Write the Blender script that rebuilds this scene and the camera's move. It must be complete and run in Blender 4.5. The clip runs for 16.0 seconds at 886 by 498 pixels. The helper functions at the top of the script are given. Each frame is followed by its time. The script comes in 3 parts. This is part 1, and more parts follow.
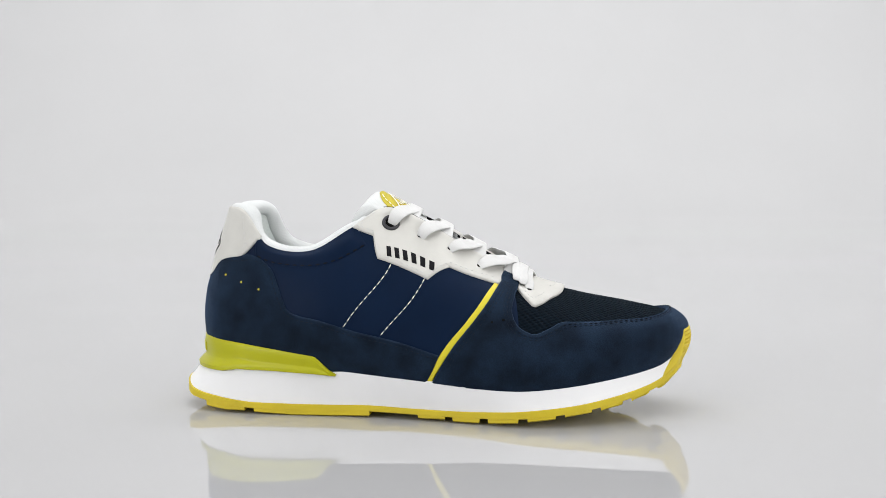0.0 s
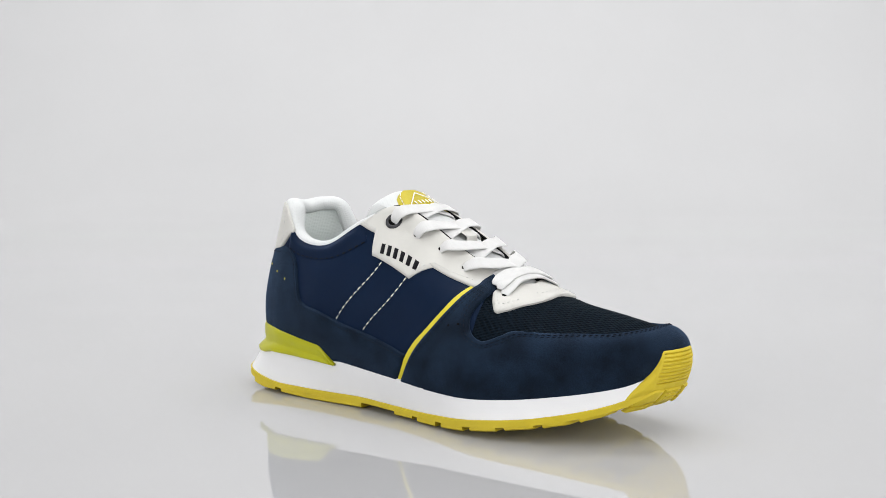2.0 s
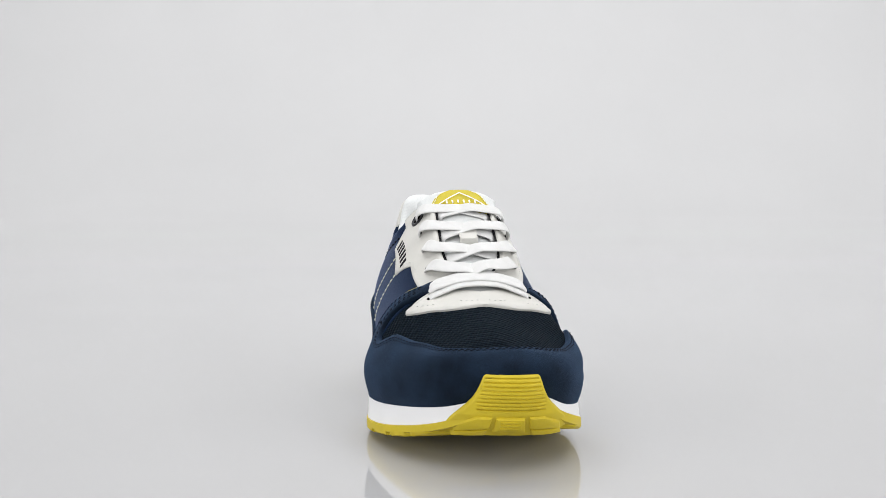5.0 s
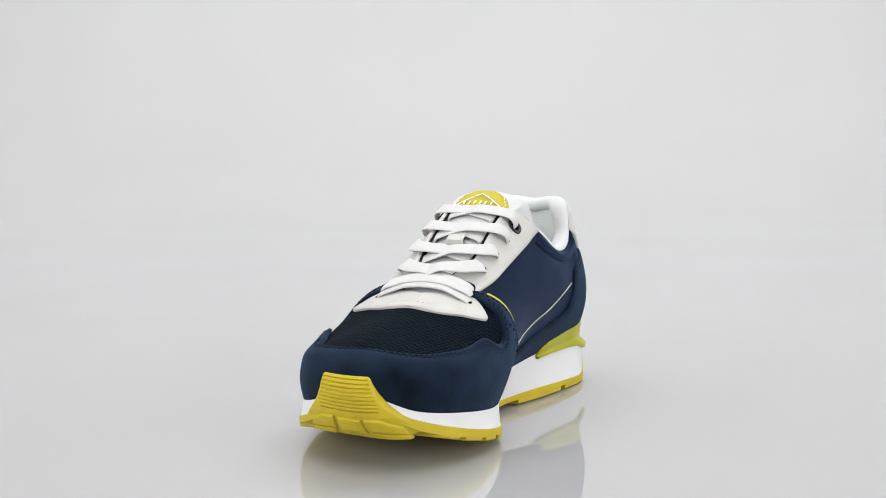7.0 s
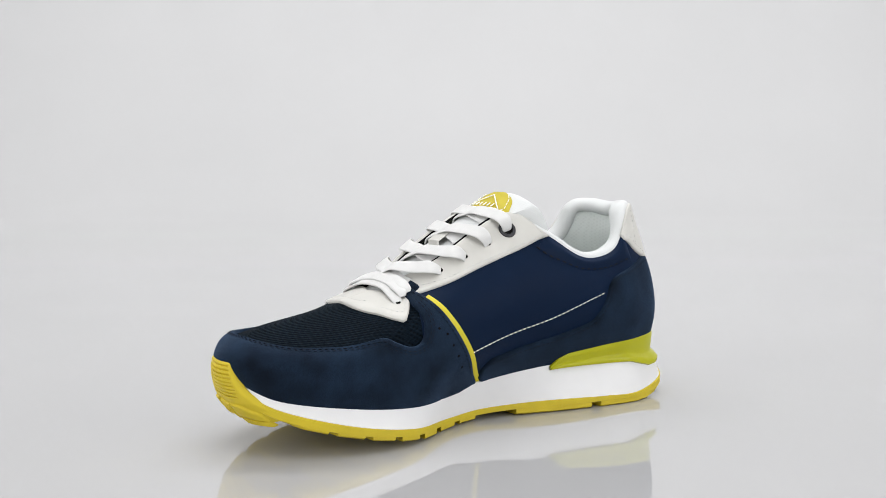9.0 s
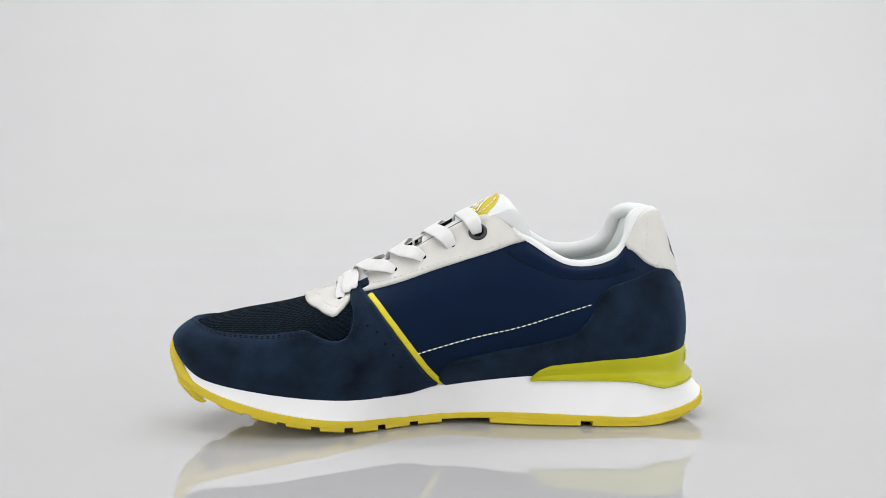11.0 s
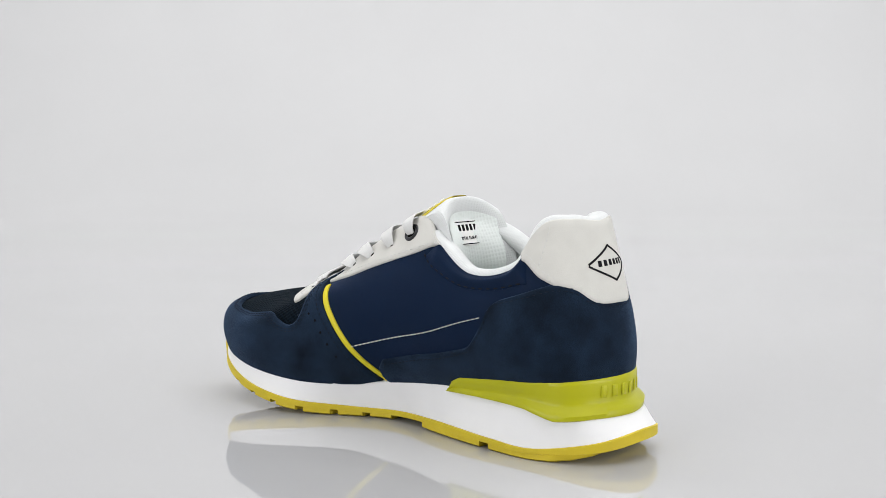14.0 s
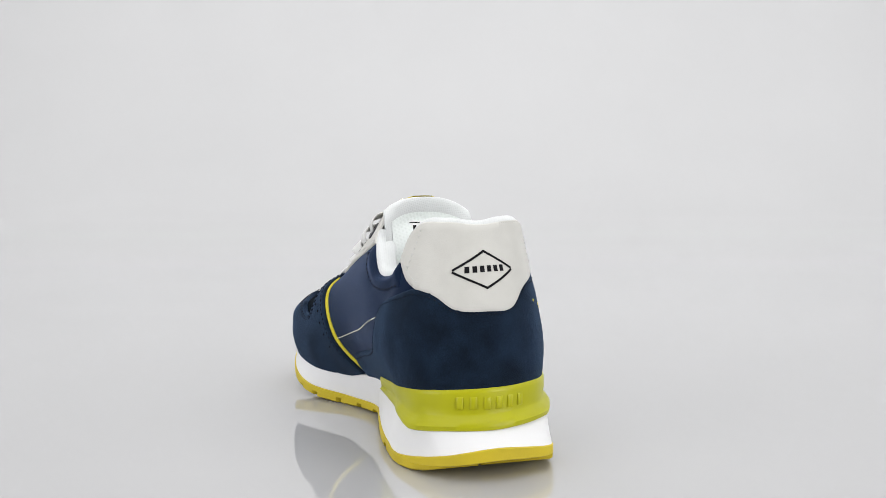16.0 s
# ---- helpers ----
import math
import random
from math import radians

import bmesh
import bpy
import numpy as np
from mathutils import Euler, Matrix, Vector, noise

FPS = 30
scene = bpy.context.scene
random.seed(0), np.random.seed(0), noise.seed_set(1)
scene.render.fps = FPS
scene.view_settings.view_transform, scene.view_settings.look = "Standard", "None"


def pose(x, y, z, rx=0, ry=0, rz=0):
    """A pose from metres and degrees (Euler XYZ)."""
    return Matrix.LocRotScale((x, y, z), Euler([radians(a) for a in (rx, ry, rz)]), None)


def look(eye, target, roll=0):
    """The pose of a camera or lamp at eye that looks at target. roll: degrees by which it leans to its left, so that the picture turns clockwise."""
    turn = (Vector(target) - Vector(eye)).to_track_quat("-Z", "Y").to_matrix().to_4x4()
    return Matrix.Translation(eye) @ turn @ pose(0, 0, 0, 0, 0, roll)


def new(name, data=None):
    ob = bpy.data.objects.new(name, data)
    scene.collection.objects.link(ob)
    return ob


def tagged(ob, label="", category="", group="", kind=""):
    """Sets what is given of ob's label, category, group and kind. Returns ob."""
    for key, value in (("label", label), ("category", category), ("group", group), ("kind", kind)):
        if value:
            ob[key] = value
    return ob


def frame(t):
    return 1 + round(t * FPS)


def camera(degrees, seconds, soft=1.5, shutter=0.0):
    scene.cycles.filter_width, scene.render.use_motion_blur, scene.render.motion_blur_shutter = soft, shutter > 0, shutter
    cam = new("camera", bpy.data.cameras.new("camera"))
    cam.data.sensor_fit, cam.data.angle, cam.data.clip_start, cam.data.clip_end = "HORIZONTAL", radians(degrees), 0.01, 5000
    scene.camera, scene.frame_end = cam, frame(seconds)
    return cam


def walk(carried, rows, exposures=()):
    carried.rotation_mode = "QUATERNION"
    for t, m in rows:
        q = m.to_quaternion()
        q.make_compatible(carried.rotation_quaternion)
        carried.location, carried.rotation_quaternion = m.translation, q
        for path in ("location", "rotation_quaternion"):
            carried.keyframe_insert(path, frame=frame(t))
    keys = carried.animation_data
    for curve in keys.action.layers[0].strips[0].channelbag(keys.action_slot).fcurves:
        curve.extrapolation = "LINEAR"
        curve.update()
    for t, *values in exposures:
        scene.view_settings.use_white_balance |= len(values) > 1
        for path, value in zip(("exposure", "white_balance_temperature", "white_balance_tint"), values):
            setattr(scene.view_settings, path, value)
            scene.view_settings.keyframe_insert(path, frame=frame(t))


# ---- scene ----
# One low sneaker turning on a glossy white studio table, before a fixed camera.
from mathutils import geometry

# camera
cam = camera(40.417, 16.0, soft=0.8)
CAM_POSE = pose(0, -0.695, 0.1578, 90 - 5.2127, 0, -0.3818) @ pose(0, 0, 0, 0, 0, -0.139)
walk(cam, [(0.0, CAM_POSE), (16.0, CAM_POSE)])

# light: a white studio with softboxes overhead and to both sides
world = bpy.data.worlds.new("studio_world")
scene.world = world
world.use_nodes = True
world.node_tree.nodes["Background"].inputs[0].default_value = (0.94, 0.96, 1.0, 1)
world.node_tree.nodes["Background"].inputs[1].default_value = 0.35
scene.view_settings.exposure = -0.21


def softbox(name, eye, target, sx, sy, watts, colour=(1, 1, 1)):
    lamp = bpy.data.lights.new(name, "AREA")
    lamp.shape, lamp.size, lamp.size_y, lamp.energy, lamp.color = "RECTANGLE", sx, sy, watts, colour
    ob = new(name, lamp)
    ob.matrix_world = look(eye, target)
    return ob


softbox("softbox_top", (0.0, -0.55, 1.45), (0.0, 0.0, 0.0), 2.2, 1.5, 17.0)
# the back lamp is an unseen addition that brightens the backdrop
softbox("added_backdrop_light", (0.10, 0.75, 2.0), (0.12, 1.9, 0.5), 2.8, 0.8, 55)
softbox("softbox_side", (1.20, -1.00, 0.45), (0.0, 0.0, 0.04), 1.0, 0.8, 13)
softbox("softbox_side_fill", (-1.20, -1.00, 0.45), (0.0, 0.0, 0.04), 1.0, 0.8, 12)


# materials
def material(name, colour, rough, vary=0.0, scale=60.0, bump=0.0, bump_scale=900.0, metal=0.0, spec=0.5, sheen=0.0, fine=0.0, fine_scale=2500.0, tint=(1, 1, 1), nap=0.5):
    m = bpy.data.materials.new(name)
    m.use_nodes = True
    nt = m.node_tree
    b = nt.nodes["Principled BSDF"]
    b.inputs["Base Color"].default_value = (*colour, 1)
    b.inputs["Roughness"].default_value = rough
    b.inputs["Metallic"].default_value = metal
    b.inputs["Specular IOR Level"].default_value = spec
    b.inputs["Sheen Weight"].default_value = sheen
    b.inputs["Sheen Tint"].default_value = (*tint, 1)
    b.inputs["Sheen Roughness"].default_value = nap
    tc = nt.nodes.new("ShaderNodeTexCoord")

    def noise_node(s, detail=4.0):
        n = nt.nodes.new("ShaderNodeTexNoise")
        n.inputs["Scale"].default_value = s
        n.inputs["Detail"].default_value = detail
        nt.links.new(tc.outputs["Object"], n.inputs["Vector"])
        return n

    def mixed(source, amount, below):
        ramp = nt.nodes.new("ShaderNodeMapRange")
        ramp.inputs["From Min"].default_value, ramp.inputs["From Max"].default_value = 0.3, 0.7
        ramp.inputs["To Min"].default_value, ramp.inputs["To Max"].default_value = 1 - amount, 1 + amount
        nt.links.new(source, ramp.inputs["Value"])
        mul = nt.nodes.new("ShaderNodeVectorMath")
        mul.operation = "SCALE"
        if below is None:
            mul.inputs[0].default_value = colour
        else:
            nt.links.new(below, mul.inputs[0])
        nt.links.new(ramp.outputs[0], mul.inputs["Scale"])
        return mul.outputs[0]

    out = None
    if vary:
        out = mixed(noise_node(scale).outputs["Fac"], vary, None)
    if fine:
        out = mixed(noise_node(fine_scale, 2.0).outputs["Fac"], fine, out)
    if out is not None:
        nt.links.new(out, b.inputs["Base Color"])
    if bump:
        bn = nt.nodes.new("ShaderNodeBump")
        bn.inputs["Strength"].default_value = bump
        bn.inputs["Distance"].default_value = 0.0006
        nt.links.new(noise_node(bump_scale, 3.0).outputs["Fac"], bn.inputs["Height"])
        nt.links.new(bn.outputs[0], b.inputs["Normal"])
    return m


def patterned(m, kind, scale, strength, distance=0.0006, darken=0.0):
    """Adds a woven or perforated relief to a material."""
    nt = m.node_tree
    b = nt.nodes["Principled BSDF"]
    tc = nt.nodes.new("ShaderNodeTexCoord")
    v = nt.nodes.new("ShaderNodeTexVoronoi")
    v.inputs["Scale"].default_value = scale
    v.inputs["Randomness"].default_value = 0.0 if kind == "grid" else 0.15
    mp = nt.nodes.new("ShaderNodeMapping")
    mp.inputs["Rotation"].default_value = (0.5, 0.6, 0.5)
    mp.inputs["Scale"].default_value = (0.75, 1.0, 1.15)
    nt.links.new(tc.outputs["Object"], mp.inputs["Vector"])
    nt.links.new(mp.outputs[0], v.inputs["Vector"])
    bn = nt.nodes.new("ShaderNodeBump")
    bn.inputs["Strength"].default_value = strength
    bn.inputs["Distance"].default_value = distance
    nt.links.new(v.outputs["Distance"], bn.inputs["Height"])
    nt.links.new(bn.outputs[0], b.inputs["Normal"])
    if darken:
        r = nt.nodes.new("ShaderNodeMapRange")
        r.inputs["From Min"].default_value, r.inputs["From Max"].default_value = 0.15, 0.5
        r.inputs["To Min"].default_value, r.inputs["To Max"].default_value = 1 - darken, 1.0
        nt.links.new(v.outputs["Distance"], r.inputs["Value"])
        mul = nt.nodes.new("ShaderNodeVectorMath")
        mul.operation = "SCALE"
        src = b.inputs["Base Color"].links
        if src:
            nt.links.new(src[0].from_socket, mul.inputs[0])
        else:
            mul.inputs[0].default_value = b.inputs["Base Color"].default_value[:3]
        nt.links.new(r.outputs[0], mul.inputs["Scale"])
        nt.links.new(mul.outputs[0], b.inputs["Base Color"])
    return m


M_SUEDE = material("navy_suede", (0.0060, 0.0126, 0.0250), 0.9, 0.52, 58, 0.45, 2600, sheen=0.21, fine=0.25, fine_scale=1500, spec=0.08, tint=(0.30, 0.50, 0.88), nap=0.45)
M_TEXTILE = material("navy_textile", (0.0034, 0.0106, 0.0305), 0.45, 0.08, 40, 0.14, 3500, sheen=0.20, spec=0.05, tint=(0.22, 0.42, 1.0), nap=0.35)
M_MESH = patterned(material("dark_mesh", (0.0022, 0.0060, 0.0110), 0.85, 0.1, 60, spec=0.06, sheen=0.015, tint=(0.2, 0.55, 0.75), nap=0.3), "grid", 560, 1.0, 0.0010, 0.65)
M_LEATHER = material("off_white_leather", (0.555, 0.547, 0.515), 0.5, 0.05, 70, 0.18, 1500, spec=0.4)
M_LINING = patterned(material("white_lining", (0.80, 0.84, 0.82), 0.85, 0.03, 60), "grid", 560, 0.35, 0.0005, 0.07)
M_COLLAR = patterned(material("white_collar_knit", (0.65, 0.665, 0.665), 0.85, 0.03, 80), "grid", 950, 0.35, 0.0005, 0.06)
M_LACE = patterned(material("white_lace_weave", (0.63, 0.63, 0.625), 0.85, 0.03, 200, spec=0.2), "grid", 1700, 0.3, 0.0003, 0.05)
M_FOAM = material("white_midsole_foam", (0.77, 0.77, 0.78), 0.5, 0.02, 50, 0.08, 1200)
M_YELLOW = material("lime_yellow_rubber", (0.40, 0.395, 0.004), 0.36, 0.05, 40, 0.05, 900, spec=0.32)
M_GUM = material("mustard_yellow_outsole", (0.57, 0.44, 0.024), 0.55, 0.07, 60, 0.12, 900, spec=0.3)
M_PIPING = material("yellow_piping", (0.62, 0.53, 0.012), 0.5, 0.04, 90, 0.1, 1200)
M_BADGE = material("mustard_badge_weave", (0.50, 0.41, 0.010), 0.6, 0.06, 200, 0.3, 2500)
M_THREAD_Y = material("pale_yellow_thread", (0.88, 0.87, 0.74), 0.7)
M_THREAD_N = material("navy_thread", (0.0050, 0.0085, 0.0160), 0.8, spec=0.15)
M_THREAD_W = material("grey_thread", (0.55, 0.55, 0.54), 0.7)
M_BLACK = material("black_print", (0.007, 0.007, 0.009), 0.6, spec=0.1)
M_METAL = material("gunmetal_eyelet", (0.05, 0.05, 0.055), 0.35, metal=0.8)
# near-black colour for the shade inside holes that are not cut
M_HOLE_SHADE = material("hole_shade", (0.008, 0.008, 0.008), 1.0, spec=0.0)
M_WHITE = material("white_print", (0.85, 0.85, 0.83), 0.55)
M_TABLE = material("glossy_white_acrylic", (0.440, 0.440, 0.445), 0.025, 0.015, 3, spec=0.5)


def matt_towards_back(m):
    nt = m.node_tree
    b = nt.nodes["Principled BSDF"]
    tc = nt.nodes.new("ShaderNodeTexCoord")
    xyz = nt.nodes.new("ShaderNodeSeparateXYZ")
    nt.links.new(tc.outputs["Object"], xyz.inputs[0])
    for socket, a, c in (("Roughness", 0.03, 0.235), ("Specular IOR Level", 0.78, 0.0)):
        r = nt.nodes.new("ShaderNodeMapRange")
        r.interpolation_type = "SMOOTHSTEP"
        r.inputs["From Min"].default_value, r.inputs["From Max"].default_value = 0.2, 1.15
        r.inputs["To Min"].default_value, r.inputs["To Max"].default_value = a, c
        nt.links.new(xyz.outputs["Y"], r.inputs["Value"])
        nt.links.new(r.outputs[0], b.inputs[socket])
    return m


matt_towards_back(M_TABLE)
# grey of the unseen rear wall, set for how much light it returns
M_DARK = material("grey_bounce_wall", (0.42, 0.41, 0.40), 0.9, 0.1, 3)
M_WALL = material("matt_white_backdrop", (0.82, 0.82, 0.825), 0.9, 0.012, 2)


# small mesh helpers
def finish(name, bm, mat, parent=None, label="", smooth=True):
    me = bpy.data.meshes.new(name)
    bm.to_mesh(me)
    bm.free()
    me.materials.append(mat)
    if smooth:
        me.polygons.foreach_set("use_smooth", [True] * len(me.polygons))
        me.set_sharp_from_angle(angle=radians(50))
    ob = new(name, me)
    ob.parent = parent
    return tagged(ob, label)


def part(name, bm, mat, parent, label="", smooth=True):
    return finish(name, bm, mat, parent, label, smooth)


def faces_from(verts, faces):
    bm = bmesh.new()
    vs = [bm.verts.new(v) for v in verts]
    for f in faces:
        try:
            bm.faces.new([vs[i] for i in f])
        except ValueError:
            pass
    return bm


def loft(loops, closed=True, cap_first=False, cap_last=False, flip=False):
    """Skin between loops of equal length."""
    loops = [np.asarray(a) for a in loops]
    n = len(loops[0])
    verts = [tuple(v) for a in loops for v in a]
    faces = []
    for k in range(len(loops) - 1):
        for i in range(n if closed else n - 1):
            a, b = k * n + i, k * n + (i + 1) % n
            faces.append((a, b, b + n, a + n))
    bm = faces_from(verts, faces)
    bm.verts.ensure_lookup_table()
    for use, k in ((cap_first, 0), (cap_last, len(loops) - 1)):
        if use:
            mid = bm.verts.new(loops[k].mean(axis=0))
            bm.verts.ensure_lookup_table()
            for i in range(n):
                a, b = bm.verts[k * n + i], bm.verts[k * n + (i + 1) % n]
                bm.faces.new((b, a, mid) if k == 0 else (a, b, mid))
    if flip:
        bmesh.ops.reverse_faces(bm, faces=bm.faces[:])
    return bm


def weights(t):
    return np.stack([-0.5 * t + t * t - 0.5 * t ** 3, 1 - 2.5 * t * t + 1.5 * t ** 3, 0.5 * t + 2 * t * t - 1.5 * t ** 3, -0.5 * t * t + 0.5 * t ** 3], -1)


def curve_open(points, n):
    """A smooth line through points, n samples evenly spread."""
    P = np.asarray(points, float)
    if len(P) == 2:
        s = np.linspace(0, 1, n)[:, None]
        return P[0] * (1 - s) + P[1] * s
    P = np.vstack([2 * P[0] - P[1], P, 2 * P[-1] - P[-2]])
    t = np.linspace(0, len(P) - 3 - 1e-9, 40 * len(P))
    i = t.astype(int)
    w = weights(t - i)
    Q = sum(w[:, k:k + 1] * P[i + k] for k in range(4))
    d = np.concatenate([[0], np.cumsum(np.linalg.norm(np.diff(Q, axis=0), axis=1))])
    s = np.linspace(0, d[-1], n)
    return np.stack([np.interp(s, d, Q[:, k]) for k in range(Q.shape[1])], -1)


def ring(x, yl, ym, zl, zm):
    """Control points round the shoe: heel, lateral side, toe, medial side."""
    left = list(zip(x, yl, zl))
    right = list(zip(x, ym, zm))
    return np.array(left + right[-2:0:-1])


def loop_at(ctrl, p):
    n = len(ctrl)
    p = np.asarray(p, float)
    i = np.floor(p).astype(int)
    w = weights(p - i)
    return sum(w[..., k:k + 1] * ctrl[(i + k - 1) % n] for k in range(4))


# ---- the upper's surface: p runs round the shoe (0 heel, 11 toe), v from the sole (0) to the top line (3) ----
ZERO = 0.0065
TOE_Y = 0.0018
L0 = ring([-.138, -.128, -.108, -.088, -.065, -.042, -.010, .022, .055, .092, .1270, .1405],
          [0, -.024, -.036, -.040, -.042, -.044, -.049, -.054, -.0565, -.047, -.026, ZERO],
          [0, .0235, .0290, .0270, .0250, .0225, .0195, .026, .0395, .0425, .0290, ZERO],
          [.036, .035, .033, .031, .029, .0272, .0248, .0228, .0222, .0258, .0325, .0420],
          [.036, .035, .033, .031, .0293, .0283, .0250, .0218, .0212, .0258, .0320, .0420])
L1 = ring([-.1395, -.1295, -.109, -.088, -.065, -.042, -.010, .022, .056, .094, .1302, .1437],
          [0, -.0235, -.0370, -.0440, -.049, -.050, -.051, -.053, -.0575, -.0472, -.0250, ZERO],
          [0, .0268, .0360, .0372, .0368, .0358, .0345, .038, .0440, .0443, .0292, ZERO],
          [.057, .057, .056, .055, .055, .054, .050, .045, .041, .041, .046, .050],
          [.057, .057, .056, .055, .055, .054, .050, .045, .040, .040, .045, .050])
L2 = ring([-.1345, -.1255, -.107, -.088, -.065, -.042, -.010, .022, .056, .094, .1262, .1370],
          [0, -.0212, -.0338, -.0395, -.0435, -.0425, -.041, -.040, -.0395, -.0365, -.0208, ZERO],
          [0, .0248, .0346, .0366, .0380, .0370, .0355, .0355, .0370, .0380, .0240, ZERO],
          [.085, .083, .080, .079, .080, .083, .080, .0735, .0660, .0555, .0565, .0565],
          [.085, .083, .080, .077, .077, .080, .078, .0725, .0655, .0540, .0548, .0565])
L3 = ring([-.1230, -.1195, -.1092, -.096, -.070, -.045, -.023, .026, .050, .080, .108, .126],
          [0, -.0150, -.0248, -.0300, -.033, -.028, -.0160, -.0148, 0, 0, 0, 0],
          [0, .0145, .0243, .0300, .032, .027, .0160, .0148, 0, 0, 0, 0],
          [.1185, .1200, .1175, .0995, .0965, .1112, .1195, .0922, .0785, .070, .065, .0615],
          [.1185, .1200, .1172, .0960, .0915, .1062, .1180, .0922, .0785, .070, .065, .0615])
L4 = 2 * L3 - L2
for k in range(8, 15):
    L4[k] = L2[22 - k]
    L4[k, 2] = 0.5 * L3[k, 2] + 0.5 * L2[k, 2] if k in (8, 14) else L2[22 - k, 2]
LEVELS = np.stack([2 * L0 - L1, L0, L1, L2, L3, L4])


def S(p, v):
    p, v = np.broadcast_arrays(np.asarray(p, float), np.asarray(v, float))
    i = np.floor(p).astype(int)
    j = np.clip(np.floor(v).astype(int), 0, 2)
    wp, wv = weights(p - i), weights(np.clip(v - j, -0.3, 1.0))
    out = np.zeros(p.shape + (3,))
    for a in range(4):
        for b in range(4):
            out += (wp[..., a] * wv[..., b])[..., None] * LEVELS[j + b, (i + a - 1) % 22]
    return out


def SN(p, v):
    e = 0.01
    n = np.cross(S(np.asarray(p) + e, v) - S(np.asarray(p) - e, v), S(p, np.asarray(v) + e) - S(p, np.asarray(v) - e))
    return n / np.maximum(np.linalg.norm(n, axis=-1, keepdims=True), 1e-12)


def up(p, v, d):
    """Points of the surface raised by d."""
    return S(p, v) + SN(p, v) * np.asarray(d)[..., None]


GP, GV = np.meshgrid(np.linspace(0.2, 10.8, 531), np.linspace(0, 3, 151), indexing="ij")
GRID = {-1: S(GP, GV), 1: S(22 - GP, GV)}


def at(side, x, z):
    """(p, v) of the surface point at x, z (in mm) of one side (-1 lateral, 1 medial)."""
    g = GRID[side]
    k = np.argmin((g[..., 0] - x / 1000) ** 2 + (g[..., 2] - z / 1000) ** 2)
    p, v = GP.flat[k], GV.flat[k]
    if side > 0:
        p = 22 - p
    e = 0.01
    for _ in range(4):
        f = S(p, v)[[0, 2]] - np.array([x, z]) / 1000
        J = np.stack([(S(p + e, v) - S(p - e, v))[[0, 2]], (S(p, v + e) - S(p, v - e))[[0, 2]]], -1) / (2 * e)
        if abs(np.linalg.det(J)) < 1e-5:
            break
        step = np.clip(np.linalg.solve(J, f), -0.03, 0.03)
        p, v = p - step[0], min(max(v - step[1], -0.1), 3.0)
    return (float(p), float(v))


def line(side, *xz):
    return [at(side, x, z) for x, z in xz]


def heel(points):
    return [(p - 22 if p > 11 else p, v) for p, v in points]


def inside(poly, q):
    x, y = q[:, 0], q[:, 1]
    c = np.zeros(len(q), bool)
    a, b = poly, np.roll(poly, -1, axis=0)
    for (x0, y0), (x1, y1) in zip(a, b):
        hit = (y0 > y) != (y1 > y)
        c ^= hit & (x < (x1 - x0) * (y - y0) / (y1 - y0 + 1e-15) + x0)
    return c


def outline(sections, step=0.07):
    out = []
    for s in sections:
        s = np.asarray(s, float)
        length = np.linalg.norm(np.diff(s, axis=0), axis=1).sum()
        out.append(curve_open(s, max(2, int(length / step) + 1)))
    poly = np.vstack(out)
    keep = np.linalg.norm(poly - np.roll(poly, 1, axis=0), axis=1) > 0.004
    return poly[keep]


def panel(name, sections, thick, mat, parent, base=0.0, label="", step=0.07, edge=0.022, lump=0.0):
    """A piece of material laid on the upper: its outline in (p, v), smooth within each section."""
    poly = outline(sections, step)
    area = 0.5 * np.sum(poly[:, 0] * np.roll(poly[:, 1], -1) - np.roll(poly[:, 0], -1) * poly[:, 1])
    if area < 0:
        poly = poly[::-1]
    tang = np.roll(poly, -1, axis=0) - np.roll(poly, 1, axis=0)
    tang /= np.maximum(np.linalg.norm(tang, axis=1, keepdims=True), 1e-9)
    inner = poly + np.stack([-tang[:, 1], tang[:, 0]], -1) * edge
    inner = inner[inside(poly, inner)]
    lo, hi = poly.min(0), poly.max(0)
    g = np.stack(np.meshgrid(np.arange(lo[0], hi[0], step), np.arange(lo[1], hi[1], step), indexing="ij"), -1).reshape(-1, 2)
    g = g[inside(poly, g)]
    if len(g):
        near = np.min(np.linalg.norm(g[:, None] - poly[None], axis=2), axis=1)
        g = g[near > 0.6 * step]
    pts = np.vstack([poly, inner, g]) if len(g) else np.vstack([poly, inner])
    n = len(poly)
    co, _, tri, origin, _, _ = geometry.delaunay_2d_cdt([Vector(q) for q in pts], [(i, (i + 1) % n) for i in range(n)], [], 1, 1e-6)
    co = np.array([tuple(q) for q in co])
    border = np.array([bool(o) and min(o) < n for o in origin])
    d = base + np.where(border & (co[:, 1] < 2.99), thick * 0.45, thick)
    if lump:
        rim_d = np.min(np.linalg.norm((co[:, None] - poly[None]) * (1.0, 0.8), axis=2), axis=1)
        d = d + lump * (1 - np.exp(-(rim_d / 0.16) ** 2))
    verts = list(map(tuple, up(co[:, 0], co[:, 1], d)))
    faces = [tuple(t) for t in tri]
    where = {min(o): k for k, o in enumerate(origin) if o and min(o) < n}
    idx = [where[i] for i in range(n) if i in where]
    low = up(co[idx, 0], co[idx, 1], np.full(len(idx), base - (0.0006 if base < .003 else .0026)))
    k0 = len(verts)
    verts += list(map(tuple, low))
    m = len(idx)
    faces += [(idx[i], k0 + i, k0 + (i + 1) % m, idx[(i + 1) % m]) for i in range(m)]
    return part(name, faces_from(verts, faces), mat, parent, label)


